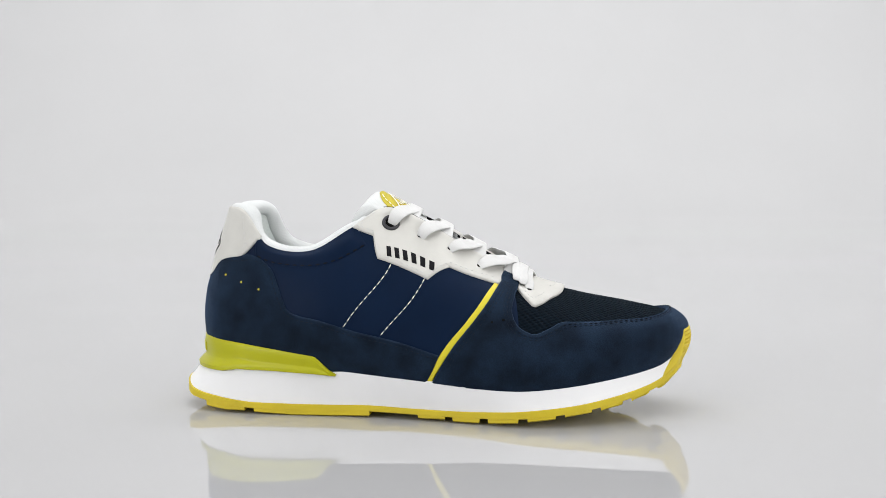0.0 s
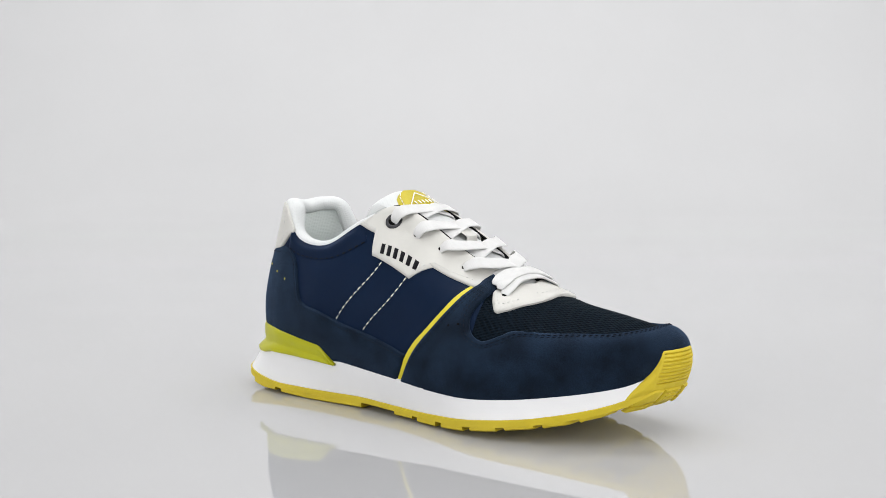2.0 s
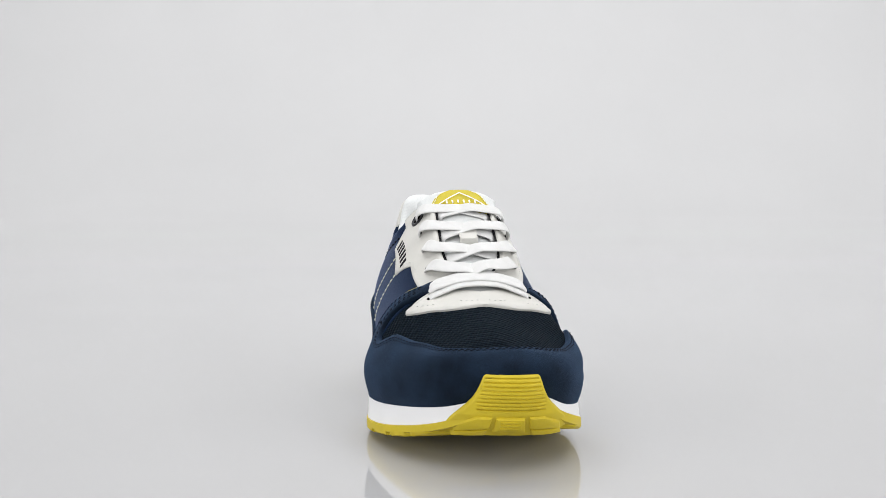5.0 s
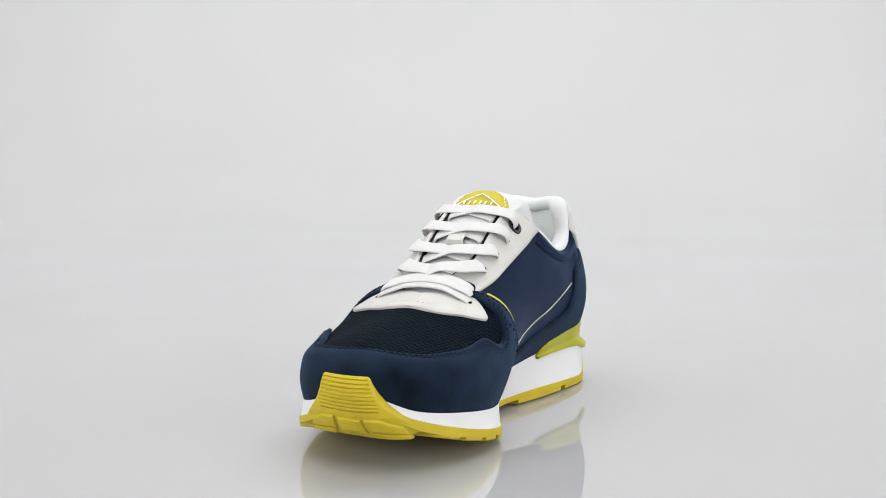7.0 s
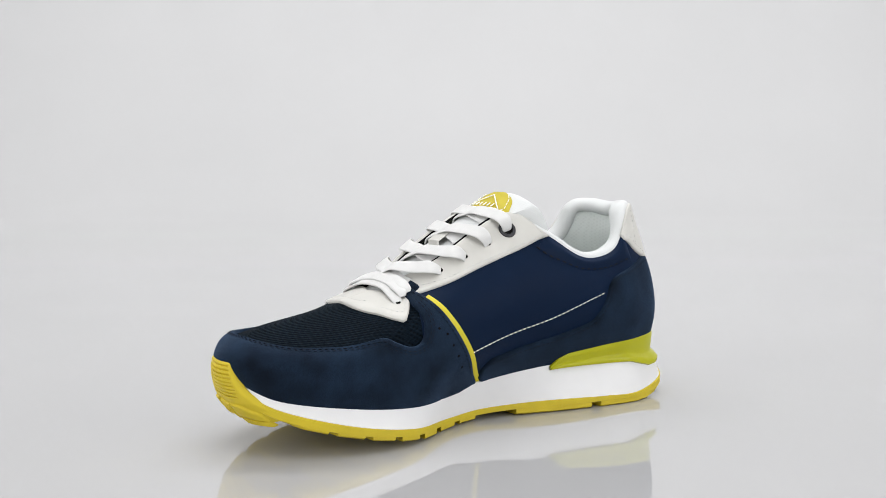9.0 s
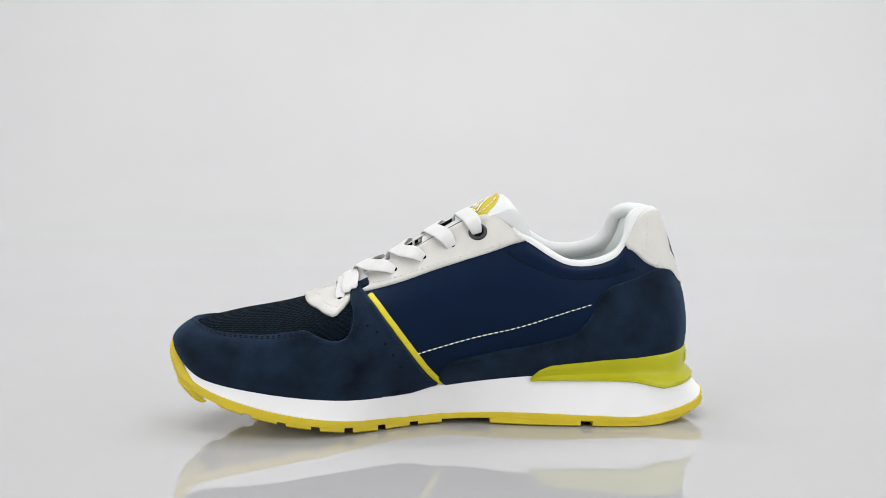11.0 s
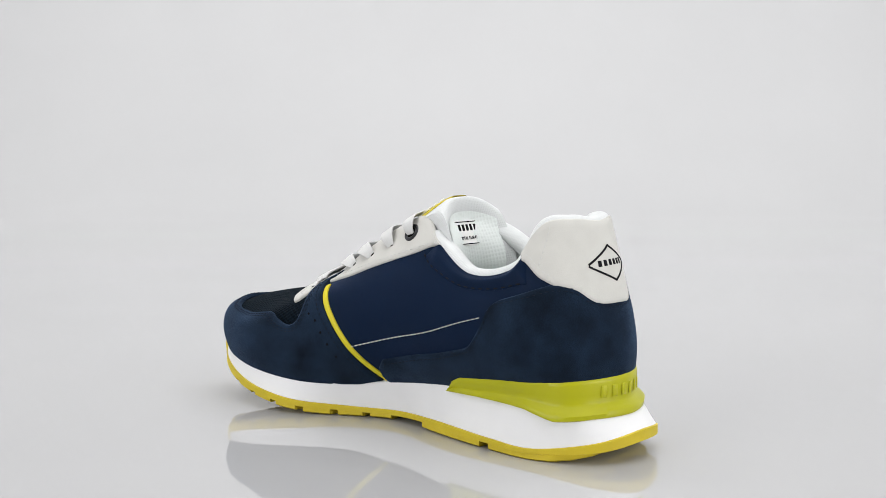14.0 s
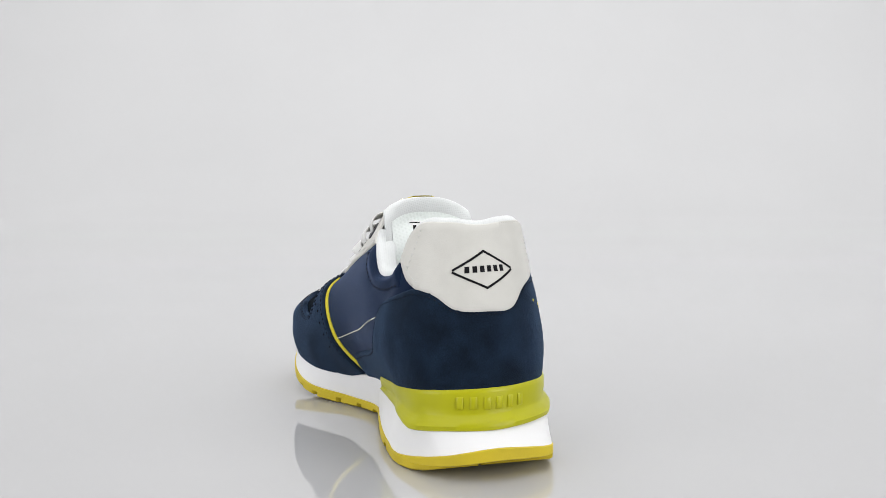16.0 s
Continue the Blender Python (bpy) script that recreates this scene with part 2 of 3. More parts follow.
def band(name, path, width, height, mat, parent, base=0.0, label="", n=60, sides=8):
    """A flat cord lying along a line of the surface."""
    q = curve_open(path, n)
    c, nn = up(q[:, 0], q[:, 1], np.full(n, base)), SN(q[:, 0], q[:, 1])
    return part(name, sweep(c, nn, width, height, sides), mat, parent, label)


def sweep(c, nn, width, height, sides=8, ends=True, flat=0.6):
    c, nn = np.asarray(c), np.asarray(nn)
    t = np.gradient(c, axis=0)
    t /= np.maximum(np.linalg.norm(t, axis=1, keepdims=True), 1e-9)
    b = np.cross(t, nn)
    b /= np.maximum(np.linalg.norm(b, axis=1, keepdims=True), 1e-9)
    u = np.cross(b, t)
    loops = []
    wid = np.broadcast_to(np.asarray(width, float), (len(c),))
    for k in range(len(c)):
        ang = np.arange(sides) * 2 * math.pi / sides
        ca, sa = np.cos(ang), np.sin(ang)
        ca = np.sign(ca) * np.abs(ca) ** flat
        sa = np.sign(sa) * np.abs(sa) ** flat
        loops.append(c[k] + np.outer(ca, b[k]) * wid[k] / 2 + np.outer(sa, u[k]) * height / 2)
    bm = loft(loops, True, ends, ends)
    bmesh.ops.recalc_face_normals(bm, faces=bm.faces[:])
    return bm


def stitches(name, path, mat, parent, base, length=0.0024, gap=0.0016, width=0.0008, label=""):
    """A row of thread stitches along a line of the surface."""
    q = curve_open(path, 400)
    c, nn = up(q[:, 0], q[:, 1], np.full(400, base)), SN(q[:, 0], q[:, 1])
    d = np.concatenate([[0], np.cumsum(np.linalg.norm(np.diff(c, axis=0), axis=1))])
    verts, faces = [], []
    s = 0.0
    while s + length < d[-1]:
        a, b = [np.array([np.interp(x, d, c[:, k]) for k in range(3)]) for x in (s, s + length)]
        nv = np.array([np.interp(s, d, nn[:, k]) for k in range(3)])
        t = b - a
        side = np.cross(t, nv)
        side /= max(np.linalg.norm(side), 1e-9)
        k0 = len(verts)
        for e, sh in ((a, 0.6), ((a + b) / 2, 1.0), (b, 0.6)):
            top = 0.0005 if sh == 1.0 else 0.0001
            for o, h in ((-1, -0.0003), (-0.7, top), (0.7, top), (1, -0.0003)):
                verts.append(tuple(e + side * o * width / 2 * sh + nv * h))
        for r in (0, 4):
            for i in range(3):
                faces.append((k0 + r + i, k0 + r + i + 1, k0 + r + i + 5, k0 + r + i + 4))
        s += length + gap
    bm = faces_from(verts, faces)
    bmesh.ops.recalc_face_normals(bm, faces=bm.faces[:])
    return part(name, bm, mat, parent, label)


def beside(path, d):
    """A line of the surface moved sideways by d (to its left if positive)."""
    q = curve_open(path, max(12, 4 * len(path)))
    t = np.gradient(q, axis=0)
    t /= np.maximum(np.linalg.norm(t, axis=1, keepdims=True), 1e-9)
    return q + np.stack([-t[:, 1], t[:, 0]], -1) * d


def dot(name, q, r, mat, base, label=""):
    c, n = up(q[0], q[1], np.array(base)), SN(q[0], q[1])
    turn = Vector(n).to_track_quat("Z", "Y").to_matrix()
    rim = [np.array(turn @ Vector((math.cos(a) * r, math.sin(a) * r, 0))) for a in np.linspace(0, 2 * math.pi, 13)[:-1]]
    bm = loft([[c + e - n * .0012 for e in rim], [c + e for e in rim], [c + e * .7 + n * .00012 for e in rim]], True, False, True)
    return part(name, bm, mat, shoe, label)


def bars(a, b, count, half_w, half_h, parent, base):
    """Plain printed bars in a row, in place of lettering."""
    a, b = np.array(a), np.array(b)
    t = (b - a) / np.linalg.norm(b - a)
    o = np.array([-t[1], t[0]])
    for k in range(count):
        c = a + (b - a) * (k + 0.5) / count
        box = [c + t * half_w * u + o * half_h * w for u, w in ((-1, -1), (1, -1), (1, 1), (-1, 1))]
        panel("printed_bar", [[box[0], box[1]], [box[1], box[2]], [box[2], box[3]], [box[3], box[0]]], .00025, M_BLACK, parent, base, "black printed bar", step=0.05, edge=0.008)


# ---- studio ----
def build_studio():
    # table top: one sheet that sweeps up into the backdrop
    prof = [(-2.0, 0.0), (-1.0, 0.0), (0.0, 0.0), (0.3, 0.0), (0.45, 0.0)]
    for k in range(260):
        f = (k + 0.5) / 260
        a = math.pi / 2 * f * f * f * (f * (6 * f - 15) + 10)
        prof.append((prof[-1][0] + 0.0102 * math.cos(a), prof[-1][1] + 0.0102 * math.sin(a)))
    prof.append((prof[-1][0], 2.6))
    bm = loft([[(x, y, z) for y, z in prof] for x in (-2.0, 2.0)], closed=False)
    tagged(finish("floor", bm, M_TABLE, None), "glossy white acrylic table top sweeping up into a seamless backdrop", "table top", kind="structure")
    # unseen walls added to close the room; the grey one limits frontal bounce
    for name, a, b in (("wall_west", (-2.0, -2.0), (-2.0, 2.2)), ("wall_east", (2.0, -2.0), (2.0, 2.2)), ("unseen_wall_south", (-2.0, -2.0), (2.0, -2.0))):
        bm = faces_from([(a[0], a[1], 0), (b[0], b[1], 0), (b[0], b[1], 2.6), (a[0], a[1], 2.6)], [(0, 1, 2, 3)])
        dark = name == "unseen_wall_south"
        ob = tagged(finish(name, bm, M_DARK if dark else M_WALL, None, smooth=False), "unseen grey wall added to set the front bounce light" if dark else "plain matt white studio wall", "wall", kind="structure")
        mod = ob.modifiers.new("thickness", "SOLIDIFY")
        mod.thickness, mod.offset = 0.05, 0.0
    bm = faces_from([(-2, -2, 2.6), (2, -2, 2.6), (2, 2.2, 2.6), (-2, 2.2, 2.6)], [(0, 1, 2, 3)])
    tagged(finish("ceiling", bm, M_WALL, None, smooth=False), "plain matt white studio ceiling", "ceiling", kind="structure")


build_studio()

# ---- the sneaker ----
shoe = new("sneaker")
tagged(shoe, "navy suede and textile low sneaker with white laces and yellow sole", "shoe")

OUT_X = [-.1525, -.1420, -.112, -.085, -.060, -.035, -.005, .025, .058, .095, .1302, .1452]
OUT_YL = [0, -.0300, -.0415, -.043, -.0435, -.0445, -.049, -.0555, -.0612, -.0522, -.029, ZERO]
OUT_YM = [0, .0242, .0364, .0352, .0315, .026, .020, .0285, .0460, .0467, .0318, ZERO]
O_TOP = ring(OUT_X, OUT_YL, OUT_YM, [.0165, .0130, .0087, .0078, .0078, .0082, .0077, .0083, .0107, .0153, .0245, .0385],
             [.0165, .0122, .0070, .0072, .0081, .0083, .0073, .0072, .0099, .0165, .0270, .0385])
O_LOW = ring(OUT_X, OUT_YL, OUT_YM, [.0105, .0082, .0050, .0042, .0044, .0046, .0043, .0046, .0065, .0115, .0207, .0345],
             [.0105, .0072, .0042, .0042, .0045, .0050, .0040, .0040, .0062, .0120, .0222, .0345])
# tread lugs of either side: from x, to x, and the heights of the underside between
LUGS = {-1: [(-.1330, -.1080, (.0040, .0027, .0030)), (-.1028, -.0345, (.0024, .0013, .0015, .0020)), (-.0065, .0097, (.0024, .0028)), (.0135, .0294, (.0020, .0022)),
             (.0336, .0511, (.0024, .0038)), (.0556, .0716, (.0045, .0062)), (.0758, .0912, (.0072, .0092)), (.0954, .1080, (.0100, .0124)), (.1123, .1230, (.0138, .0172))],
        1: [(-.1400, -.0824, (.0062, .0018, .0012, .0013, .0014)), (-.0763, -.0270, (.0016, .0016, .0020)), (-.0009, .0131, (.0021, .0020)), (.0172, .0313, (.0018, .0016)),
            (.0349, .0490, (.0016, .0026)), (.0530, .0666, (.0034, .0050)), (.0705, .0844, (.0060, .0082)), (.0883, .1028, (.0094, .0124)), (.1068, .1206, (.0138, .0182))]}
LOOP = np.arange(0, 22, 0.1)


def shrunk(loop, d):
    """A loop moved inwards in plan by d."""
    t = np.roll(loop, -1, axis=0) - np.roll(loop, 1, axis=0)
    n = np.stack([-t[:, 1], t[:, 0], 0 * t[:, 0]], -1)
    n /= np.linalg.norm(n, axis=1, keepdims=True)
    return loop + n * d


def build_sole():
    top, low = loop_at(O_TOP, LOOP), loop_at(O_LOW, LOOP)
    lips = [shrunk(top, 0.004), shrunk(top, 0.0008) + (0, 0, 0.0004), top, low + (0, 0, .0006), shrunk(low, 0.0012), shrunk(low, 0.012)]
    bm = loft(lips[::-1], True, True, True)
    bmesh.ops.recalc_face_normals(bm, faces=bm.faces[:])
    sole = part("outsole", bm, M_GUM, shoe, "mustard yellow rubber outsole with tread lugs")
    foot = loop_at(L0, LOOP)
    round_heel = np.minimum(LOOP, 22 - LOOP)
    foot[:, 2] -= np.interp(round_heel, [0, 1, 1.6, 2.2, 4.3, 4.7], [.0112, .0092, .0080, .0040, .0015, 0])
    rim = shrunk(foot, -np.interp(round_heel, [0, 1.4, 2.4, 3.2], [.0064, .0064, .0036, .0028])[:, None])
    loops = [shrunk(top, 0.003) - (0, 0, 0.001), shrunk(top, 0.0006), shrunk(0.72 * top + 0.28 * rim, 0.0006), shrunk(0.4 * top + 0.6 * rim, 0.0003),
             shrunk(0.1 * top + 0.9 * rim, 0.0), rim, shrunk(rim, 0.001) + (0, 0, 0.0008), shrunk(foot, 0.006) + (0, 0, 0.0005)]
    bm = loft(loops, True, True, True)
    bmesh.ops.recalc_face_normals(bm, faces=bm.faces[:])
    part("midsole", bm, M_FOAM, shoe, "smooth white foam midsole")
    for side in (-1, 1):
        ps = np.linspace(0.3, 10.9, 400)
        ed = loop_at(O_LOW, ps if side < 0 else 22 - ps)
        for a, b, under in LUGS[side]:
            xs = np.linspace(a, b, 7)
            y = np.interp(xs, ed[:, 0], ed[:, 1])
            z = np.interp(xs, ed[:, 0], ed[:, 2])
            inn = np.full(7, ZERO * .5) + side * np.minimum(0.002, np.abs(y) * .3) if a < .105 else y - side * np.minimum(0.014, np.abs(y) * 0.6)
            low_z = np.minimum(np.interp(xs, np.linspace(a, b, len(under)), under), z - 0.0010)
            yo = y - side * 0.0002
            ins = np.array([0.0012, 0, 0, 0, 0, 0, -0.0012])
            loops = [np.stack([xs, inn, z + .003], -1), np.stack([xs + ins * .5, inn, low_z], -1), np.stack([xs + ins * .5, yo - side * .0012, low_z], -1),
                     np.stack([xs + ins * .3, yo, low_z + .0008], -1), np.stack([xs, yo, z + .002], -1)]
            rings = [np.array([l[k] for l in loops]) for k in range(7)]
            bm = loft(rings, True, True, True)
            bmesh.ops.recalc_face_normals(bm, faces=bm.faces[:])
            part("lug", bm, M_GUM, sole)


def build_insert():
    """The yellow heel wedge that wraps round the back between midsole and upper."""
    ps = np.linspace(-4.7, 4.55, 141)
    foot, wall = loop_at(L0, ps), loop_at(L1, ps)
    t = np.gradient(foot, axis=0)
    n = np.stack([t[:, 1], -t[:, 0], 0 * t[:, 0]], -1)
    n /= np.linalg.norm(n, axis=1, keepdims=True)
    ap = np.abs(ps)
    zt = np.where(ps > 0, np.interp(ap, [0, 1, 2, 3, 4.0, 4.35, 4.55], [.0440, .0440, .0425, .040, .0368, .0285, .0262]),
                  np.interp(ap, [0, 1, 2, 3, 4.2, 4.5, 4.7], [.0440, .0425, .0400, .0385, .0355, .0325, .0275]))
    zb = np.where(ps > 0, np.interp(ap, [0, 1, 1.5, 1.9, 3, 4.55], [.0235, .0250, .0252, .0272, .027, .0255]),
                  np.interp(ap, [0, .7, 1.4, 2.1, 3.8, 4.7], [.0235, .0232, .0218, .0258, .0265, .0262]))
    flare = np.interp(ap, [0, 1.2, 2.0, 2.5], [1, 1, 0.55, 0])
    loops = []
    for w, o in ((0.0, -.004), (0.0, .0038), (0.03, .0050), (0.14, .0053), (0.25, .0050), (0.33, .0042), (0.40, .0040), (0.6, .0044), (0.85, .0042), (0.96, .0036), (1.0, .0024), (1.0, -.003)):
        z = zb + (zt - zb) * w
        f = np.clip((z - foot[:, 2]) / (wall[:, 2] - foot[:, 2]), 0, 1)[:, None]
        base = foot * (1 - f) + wall * f
        base[:, 2] = z
        extra = flare * np.interp(w, [0, .14, .27, .36, 1], [.0032, .0032, .0012, 0, 0]) + (1 - flare) * .0004
        loops.append(base + n * (o + extra)[:, None])
    bm = loft(loops, False)
    bmesh.ops.recalc_face_normals(bm, faces=bm.faces[:])
    wedge = part("heel_wedge", bm, M_YELLOW, shoe, "glossy lime yellow moulded heel wedge")
    # raised bars in place of the moulded lettering
    for k in range(6):
        p = 0.56 - k * 0.21
        f, q = loop_at(L0, np.array([p])), loop_at(L1, np.array([p]))
        c = 0.72 * f[0] + 0.28 * q[0]
        c[2] = .0362
        tt = (loop_at(L0, np.array([p + .05])) - f)[0]
        tt[2] = 0
        tt /= np.linalg.norm(tt)
        nn = np.array([tt[1], -tt[0], 0])
        bar = [c + nn * .0042 + tt * a * .0017 + np.array([0, 0, b * .003]) for a, b in ((-1, -1), (1, -1), (1, 1), (-1, 1))]
        top = [v + nn * .0004 + (c + nn * .0042 - v) * .2 for v in bar]
        bm = loft([bar, top], True, False, True)
        bmesh.ops.recalc_face_normals(bm, faces=bm.faces[:])
        part("raised_bar", bm, M_YELLOW, wedge)


def build_bumper():
    """The outsole's ribbed tongue that climbs the toe, and the tread blocks under it."""
    toe = loop_at(L1, np.linspace(8.0, 12.98, 240))
    toe_y, toe_drop = toe[:, 1], toe[:, 0].max() - toe[:, 0]
    rim = loop_at(O_TOP, np.linspace(8.0, 12.98, 240))
    rim_y, rim_drop = rim[:, 1], rim[:, 0].max() - rim[:, 0]

    def face(y, z):
        xc = np.interp(z, [.0150, .0200, .025, .030, .035, .040, .045, .049, .0520], [.1285, .1352, .1402, .1440, .1468, .1486, .1490, .1482, .1452])
        away = np.where(z < .045, (.150 - xc) * .55 * np.minimum(1, np.abs(y - TOE_Y) / .045) ** 1.4, 0)
        high = np.clip((z - .030) / .012, 0, 1)
        drop = high * np.interp(y, toe_y, toe_drop) + (1 - high) * np.interp(y, rim_y, rim_drop)
        return xc + away - drop + (1 - high) * .0018 * np.minimum(1, np.abs(y - TOE_Y) / .02)

    rows = []
    for w in np.linspace(0, 1, 110):
        z = 0.0150 + (0.0520 - 0.0150) * w
        half = np.interp(z, [.0150, .019, .0225, .026, .030, .034, .0375, .041, .045, .0485, .0505, .0514, .0520], [.0300, .0315, .0300, .0275, .0240, .0205, .0180, .0164, .0150, .0138, .0125, .0110, .0080])
        sp = np.linspace(-1, 1, 61)
        y = TOE_Y + half * sp
        zz = z + (.0024 + .0040 * sp * sp) * (1 - w) ** 3
        x = face(y, zz)
        groove = 0.0009 * max(0.0, math.cos((z - .0320) / .0180 * 2 * math.pi * 9)) ** 2 if .0318 < z < .0490 else 0.0
        rib = groove * np.clip((0.90 - np.abs(sp)) / .05, 0, 1) * np.clip((.0165 - np.abs(y - TOE_Y)) / .001, 0, 1)
        sink = 0.0040 * np.clip((np.abs(sp) - 0.95) / 0.05, 0, 1) ** 2 + 0.0035 * max(0.0, (w - 0.97) / 0.03) ** 2
        rows.append(np.stack([x - rib - sink, y, zz], -1))
    bm = loft(rows, False)
    bmesh.ops.recalc_face_normals(bm, faces=bm.faces[:])
    bumper = part("toe_bumper", bm, M_GUM, shoe, "mustard yellow ribbed rubber toe bumper")
    # raised blocks: four corners (y, z) each
    blocks = [[(-.0068, .0285), (-.0078, .0205), (.0078, .0205), (.0068, .0285)], [(-.0085, .0290), (-.0095, .0225), (-.0262, .0212), (-.0250, .0250), (-.0160, .0290)][:5],
              [(.0085, .0290), (.0095, .0225), (.0262, .0212), (.0250, .0250), (.0160, .0290)], [(-.0100, .0220), (-.0110, .0188), (-.0270, .0184), (-.0258, .0208)],
              [(.0100, .0220), (.0110, .0188), (.0270, .0184), (.0258, .0208)]]
    for block in blocks:
        edge = np.vstack([np.linspace(block[i], block[(i + 1) % len(block)], 7)[:-1] for i in range(len(block))])
        mid = edge.mean(0)
        loops = []
        for shrink, lift in ((1.0, -.0010), (0.97, .0007), (0.88, .0013), (0.5, .0014)):
            q = mid + (edge - mid) * shrink
            y, z = TOE_Y + q[:, 0], q[:, 1]
            loops.append(np.stack([face(y, z) + lift * .85, y, z - lift * .5], -1))
        bm = loft(loops, True, False, True)
        bmesh.ops.recalc_face_normals(bm, faces=bm.faces[:])
        part("lug", bm, M_GUM, bumper)
    for k in range(3):
        y = np.linspace(-.0046, .0046, 9)
        z = np.full(9, .0232 + k * .0018)
        c = np.stack([face(TOE_Y + y, z) + .0013, TOE_Y + y, z - .0006], -1)
        part("tread_rib", sweep(c, np.tile((.85, 0, -.5), (9, 1)), .0008, .0008), M_GUM, bumper)


LAT, MED = -1, 1


def build_upper():
    # base cloths
    panel("vamp", [[(7.2, 0.7), (14.8, 0.7)], [(14.8, 0.7), (14.8, 2.0), (14.2, 2.6), (13.9, 2.999)], [(13.9, 2.999), (13, 2.999), (11, 2.999), (9, 2.999), (8.1, 2.999)], [(8.1, 2.999), (7.8, 2.6), (7.2, 2.0), (7.2, 0.7)]],
          0.0003, M_MESH, shoe, label="dark navy open mesh vamp", step=0.1)
    panel("quarter_lateral", [[(1.2, -0.1), (8.0, -0.1)], [(8.0, -0.1), (7.7, 2.8)], [(7.7, 2.8), (6, 2.8), (5.05, 2.8)], [(5.05, 2.8), (4.8, 2.97)], [(4.8, 2.97), (3, 2.97), (1.2, 2.97)], [(1.2, 2.97), (1.2, -0.1)]],
          0.0008, M_TEXTILE, shoe, label="navy satin textile quarter panel", step=0.1)
    panel("quarter_medial", [[(20.8, -0.1), (14.0, -0.1)], [(14.0, -0.1), (14.3, 2.8)], [(14.3, 2.8), (16, 2.8), (16.95, 2.8)], [(16.95, 2.8), (17.2, 2.97)], [(17.2, 2.97), (19, 2.97), (20.8, 2.97)], [(20.8, 2.97), (20.8, -0.1)]],
          0.0008, M_TEXTILE, shoe, label="navy satin textile quarter panel", step=0.1)
    # suede mudguard round the toe
    edge = line(LAT, (47.6, 72), (46.4, 66), (46.6, 61.4), (49.5, 56), (54.4, 52.6), (60.3, 51.4), (68.3, 54.6), (76, 56.7)) + \
        [(9.2, 2.06), (9.8, 2.03), (10.35, 2.14), (11, 2.30), (11.65, 2.18), (12.24, 2.04), (12.8, 2.04)] + \
        line(MED, (76, 57.2), (68.5, 55.6), (61.7, 53.2), (55.7, 52.8), (51.3, 55.3), (48.5, 61), (48, 67), (49, 71.5))
    rear_l = line(LAT, (2.5, 23.5), (9, 36), (16.5, 47), (26, 58.5), (33, 68), (38.5, 77))
    rear_m = line(MED, (42, 76.5), (34.5, 67), (28, 58.5), (21.5, 49.5), (16.5, 42.5), (9.5, 33), (2.5, 25.5))
    panel("mudguard", [rear_l, [rear_l[-1], (7.48, 2.54), (7.50, 2.74)], [(7.50, 2.74), (7.66, 2.76), (7.82, 2.72)], [(7.82, 2.72), (7.86, 2.48)] + edge + [(14.14, 2.48), (14.18, 2.72)], [(14.18, 2.72), (14.34, 2.76), (14.50, 2.74)],
                       [(14.50, 2.74), (14.52, 2.54), rear_m[0]], rear_m,
                       [(14.6, -.05), (13, -.05), (11, -.05), (9, -.05), (7, -.05)]],
          0.0016, M_SUEDE, shoe, base=0.0014, label="navy suede toe mudguard with tabs over the lace panels", lump=.0006)
    for d in (0.080, 0.130):
        stitches("stitching", beside(edge, -d), M_THREAD_N, shoe, .0032, .0019, .0012, .0005, "dark navy thread")
    for d in (0.085, 0.135):
        stitches("stitching", beside(rear_l[1:], -d), M_THREAD_N, shoe, .0032, .0019, .0012, .0005, "dark navy thread")
        if d < .1:
            stitches("stitching", beside(rear_m[:-1], -d), M_THREAD_N, shoe, .0032, .0019, .0012, .0005, "dark navy thread")
    for side, xz in ((LAT, [(36, 57), (42, 58)]), (MED, [(36, 57), (32, 51), (28, 45), (24, 39), (41, 60)])):
        for x, z in xz:
            # dark disc on the uncut suede, painted as the hole's shade
            dot("perforation", at(side, x, z), .0007, M_HOLE_SHADE, .0037, "dark disc for the shade in a punched hole")
    # suede heel counter and foxing
    low = [(x, -.05) for x in np.linspace(-6.2, 6.2, 9)]
    side_m = heel(line(MED, (-4, 38.5), (-13.3, 40.7), (-30, 44.5), (-47, 47.4), (-60, 50.5), (-68, 52.6), (-73, 55), (-78, 60.5), (-82, 67), (-86, 75), (-91, 78.5), (-96, 80.3), (-104, 83), (-113, 86.3)))
    side_l = line(LAT, (-113, 91.6), (-104.4, 92.4), (-97, 89), (-91.6, 84.2), (-88.5, 78), (-85.7, 71.8), (-83, 66), (-80, 62), (-74, 59.6), (-63.3, 57.8), (-43.7, 52.4), (-18, 46.7), (6.5, 39.4))
    back = heel(line(MED, (-113, 86.3))) + [(-1.36, 2.18), (-.88, 2.10), (-.52, 1.88), (0, 1.82), (.46, 1.88), (.98, 2.2), (1.35, 2.28)] + line(LAT, (-113, 91.6))
    panel("heel_counter", [heel(line(MED, (1.5, 28), (1, 33), (-4, 38.5))), side_m, back, side_l, line(LAT, (6.5, 39.4), (3, 31), (-1, 23)), low[::-1]],
          0.0015, M_SUEDE, shoe, base=0.0009, label="navy suede heel counter and side foxing", lump=.0007)
    stitches("stitching", beside(side_l, -.085), M_THREAD_N, shoe, .0025, .0019, .0012, .0005, "dark navy thread")
    stitches("stitching", beside(side_m, -.085), M_THREAD_N, shoe, .0025, .0019, .0012, .0005, "dark navy thread")
    stitches("stitching", beside(back, -.085), M_THREAD_N, shoe, .0025, .0019, .0012, .0005, "dark navy thread")
    for q in ((1.36, 1.94), (1.9, 1.88), (2.48, 1.76)):
        dot("perforation", q, .0006, M_PIPING, .0034, "small yellow-lined punched hole")
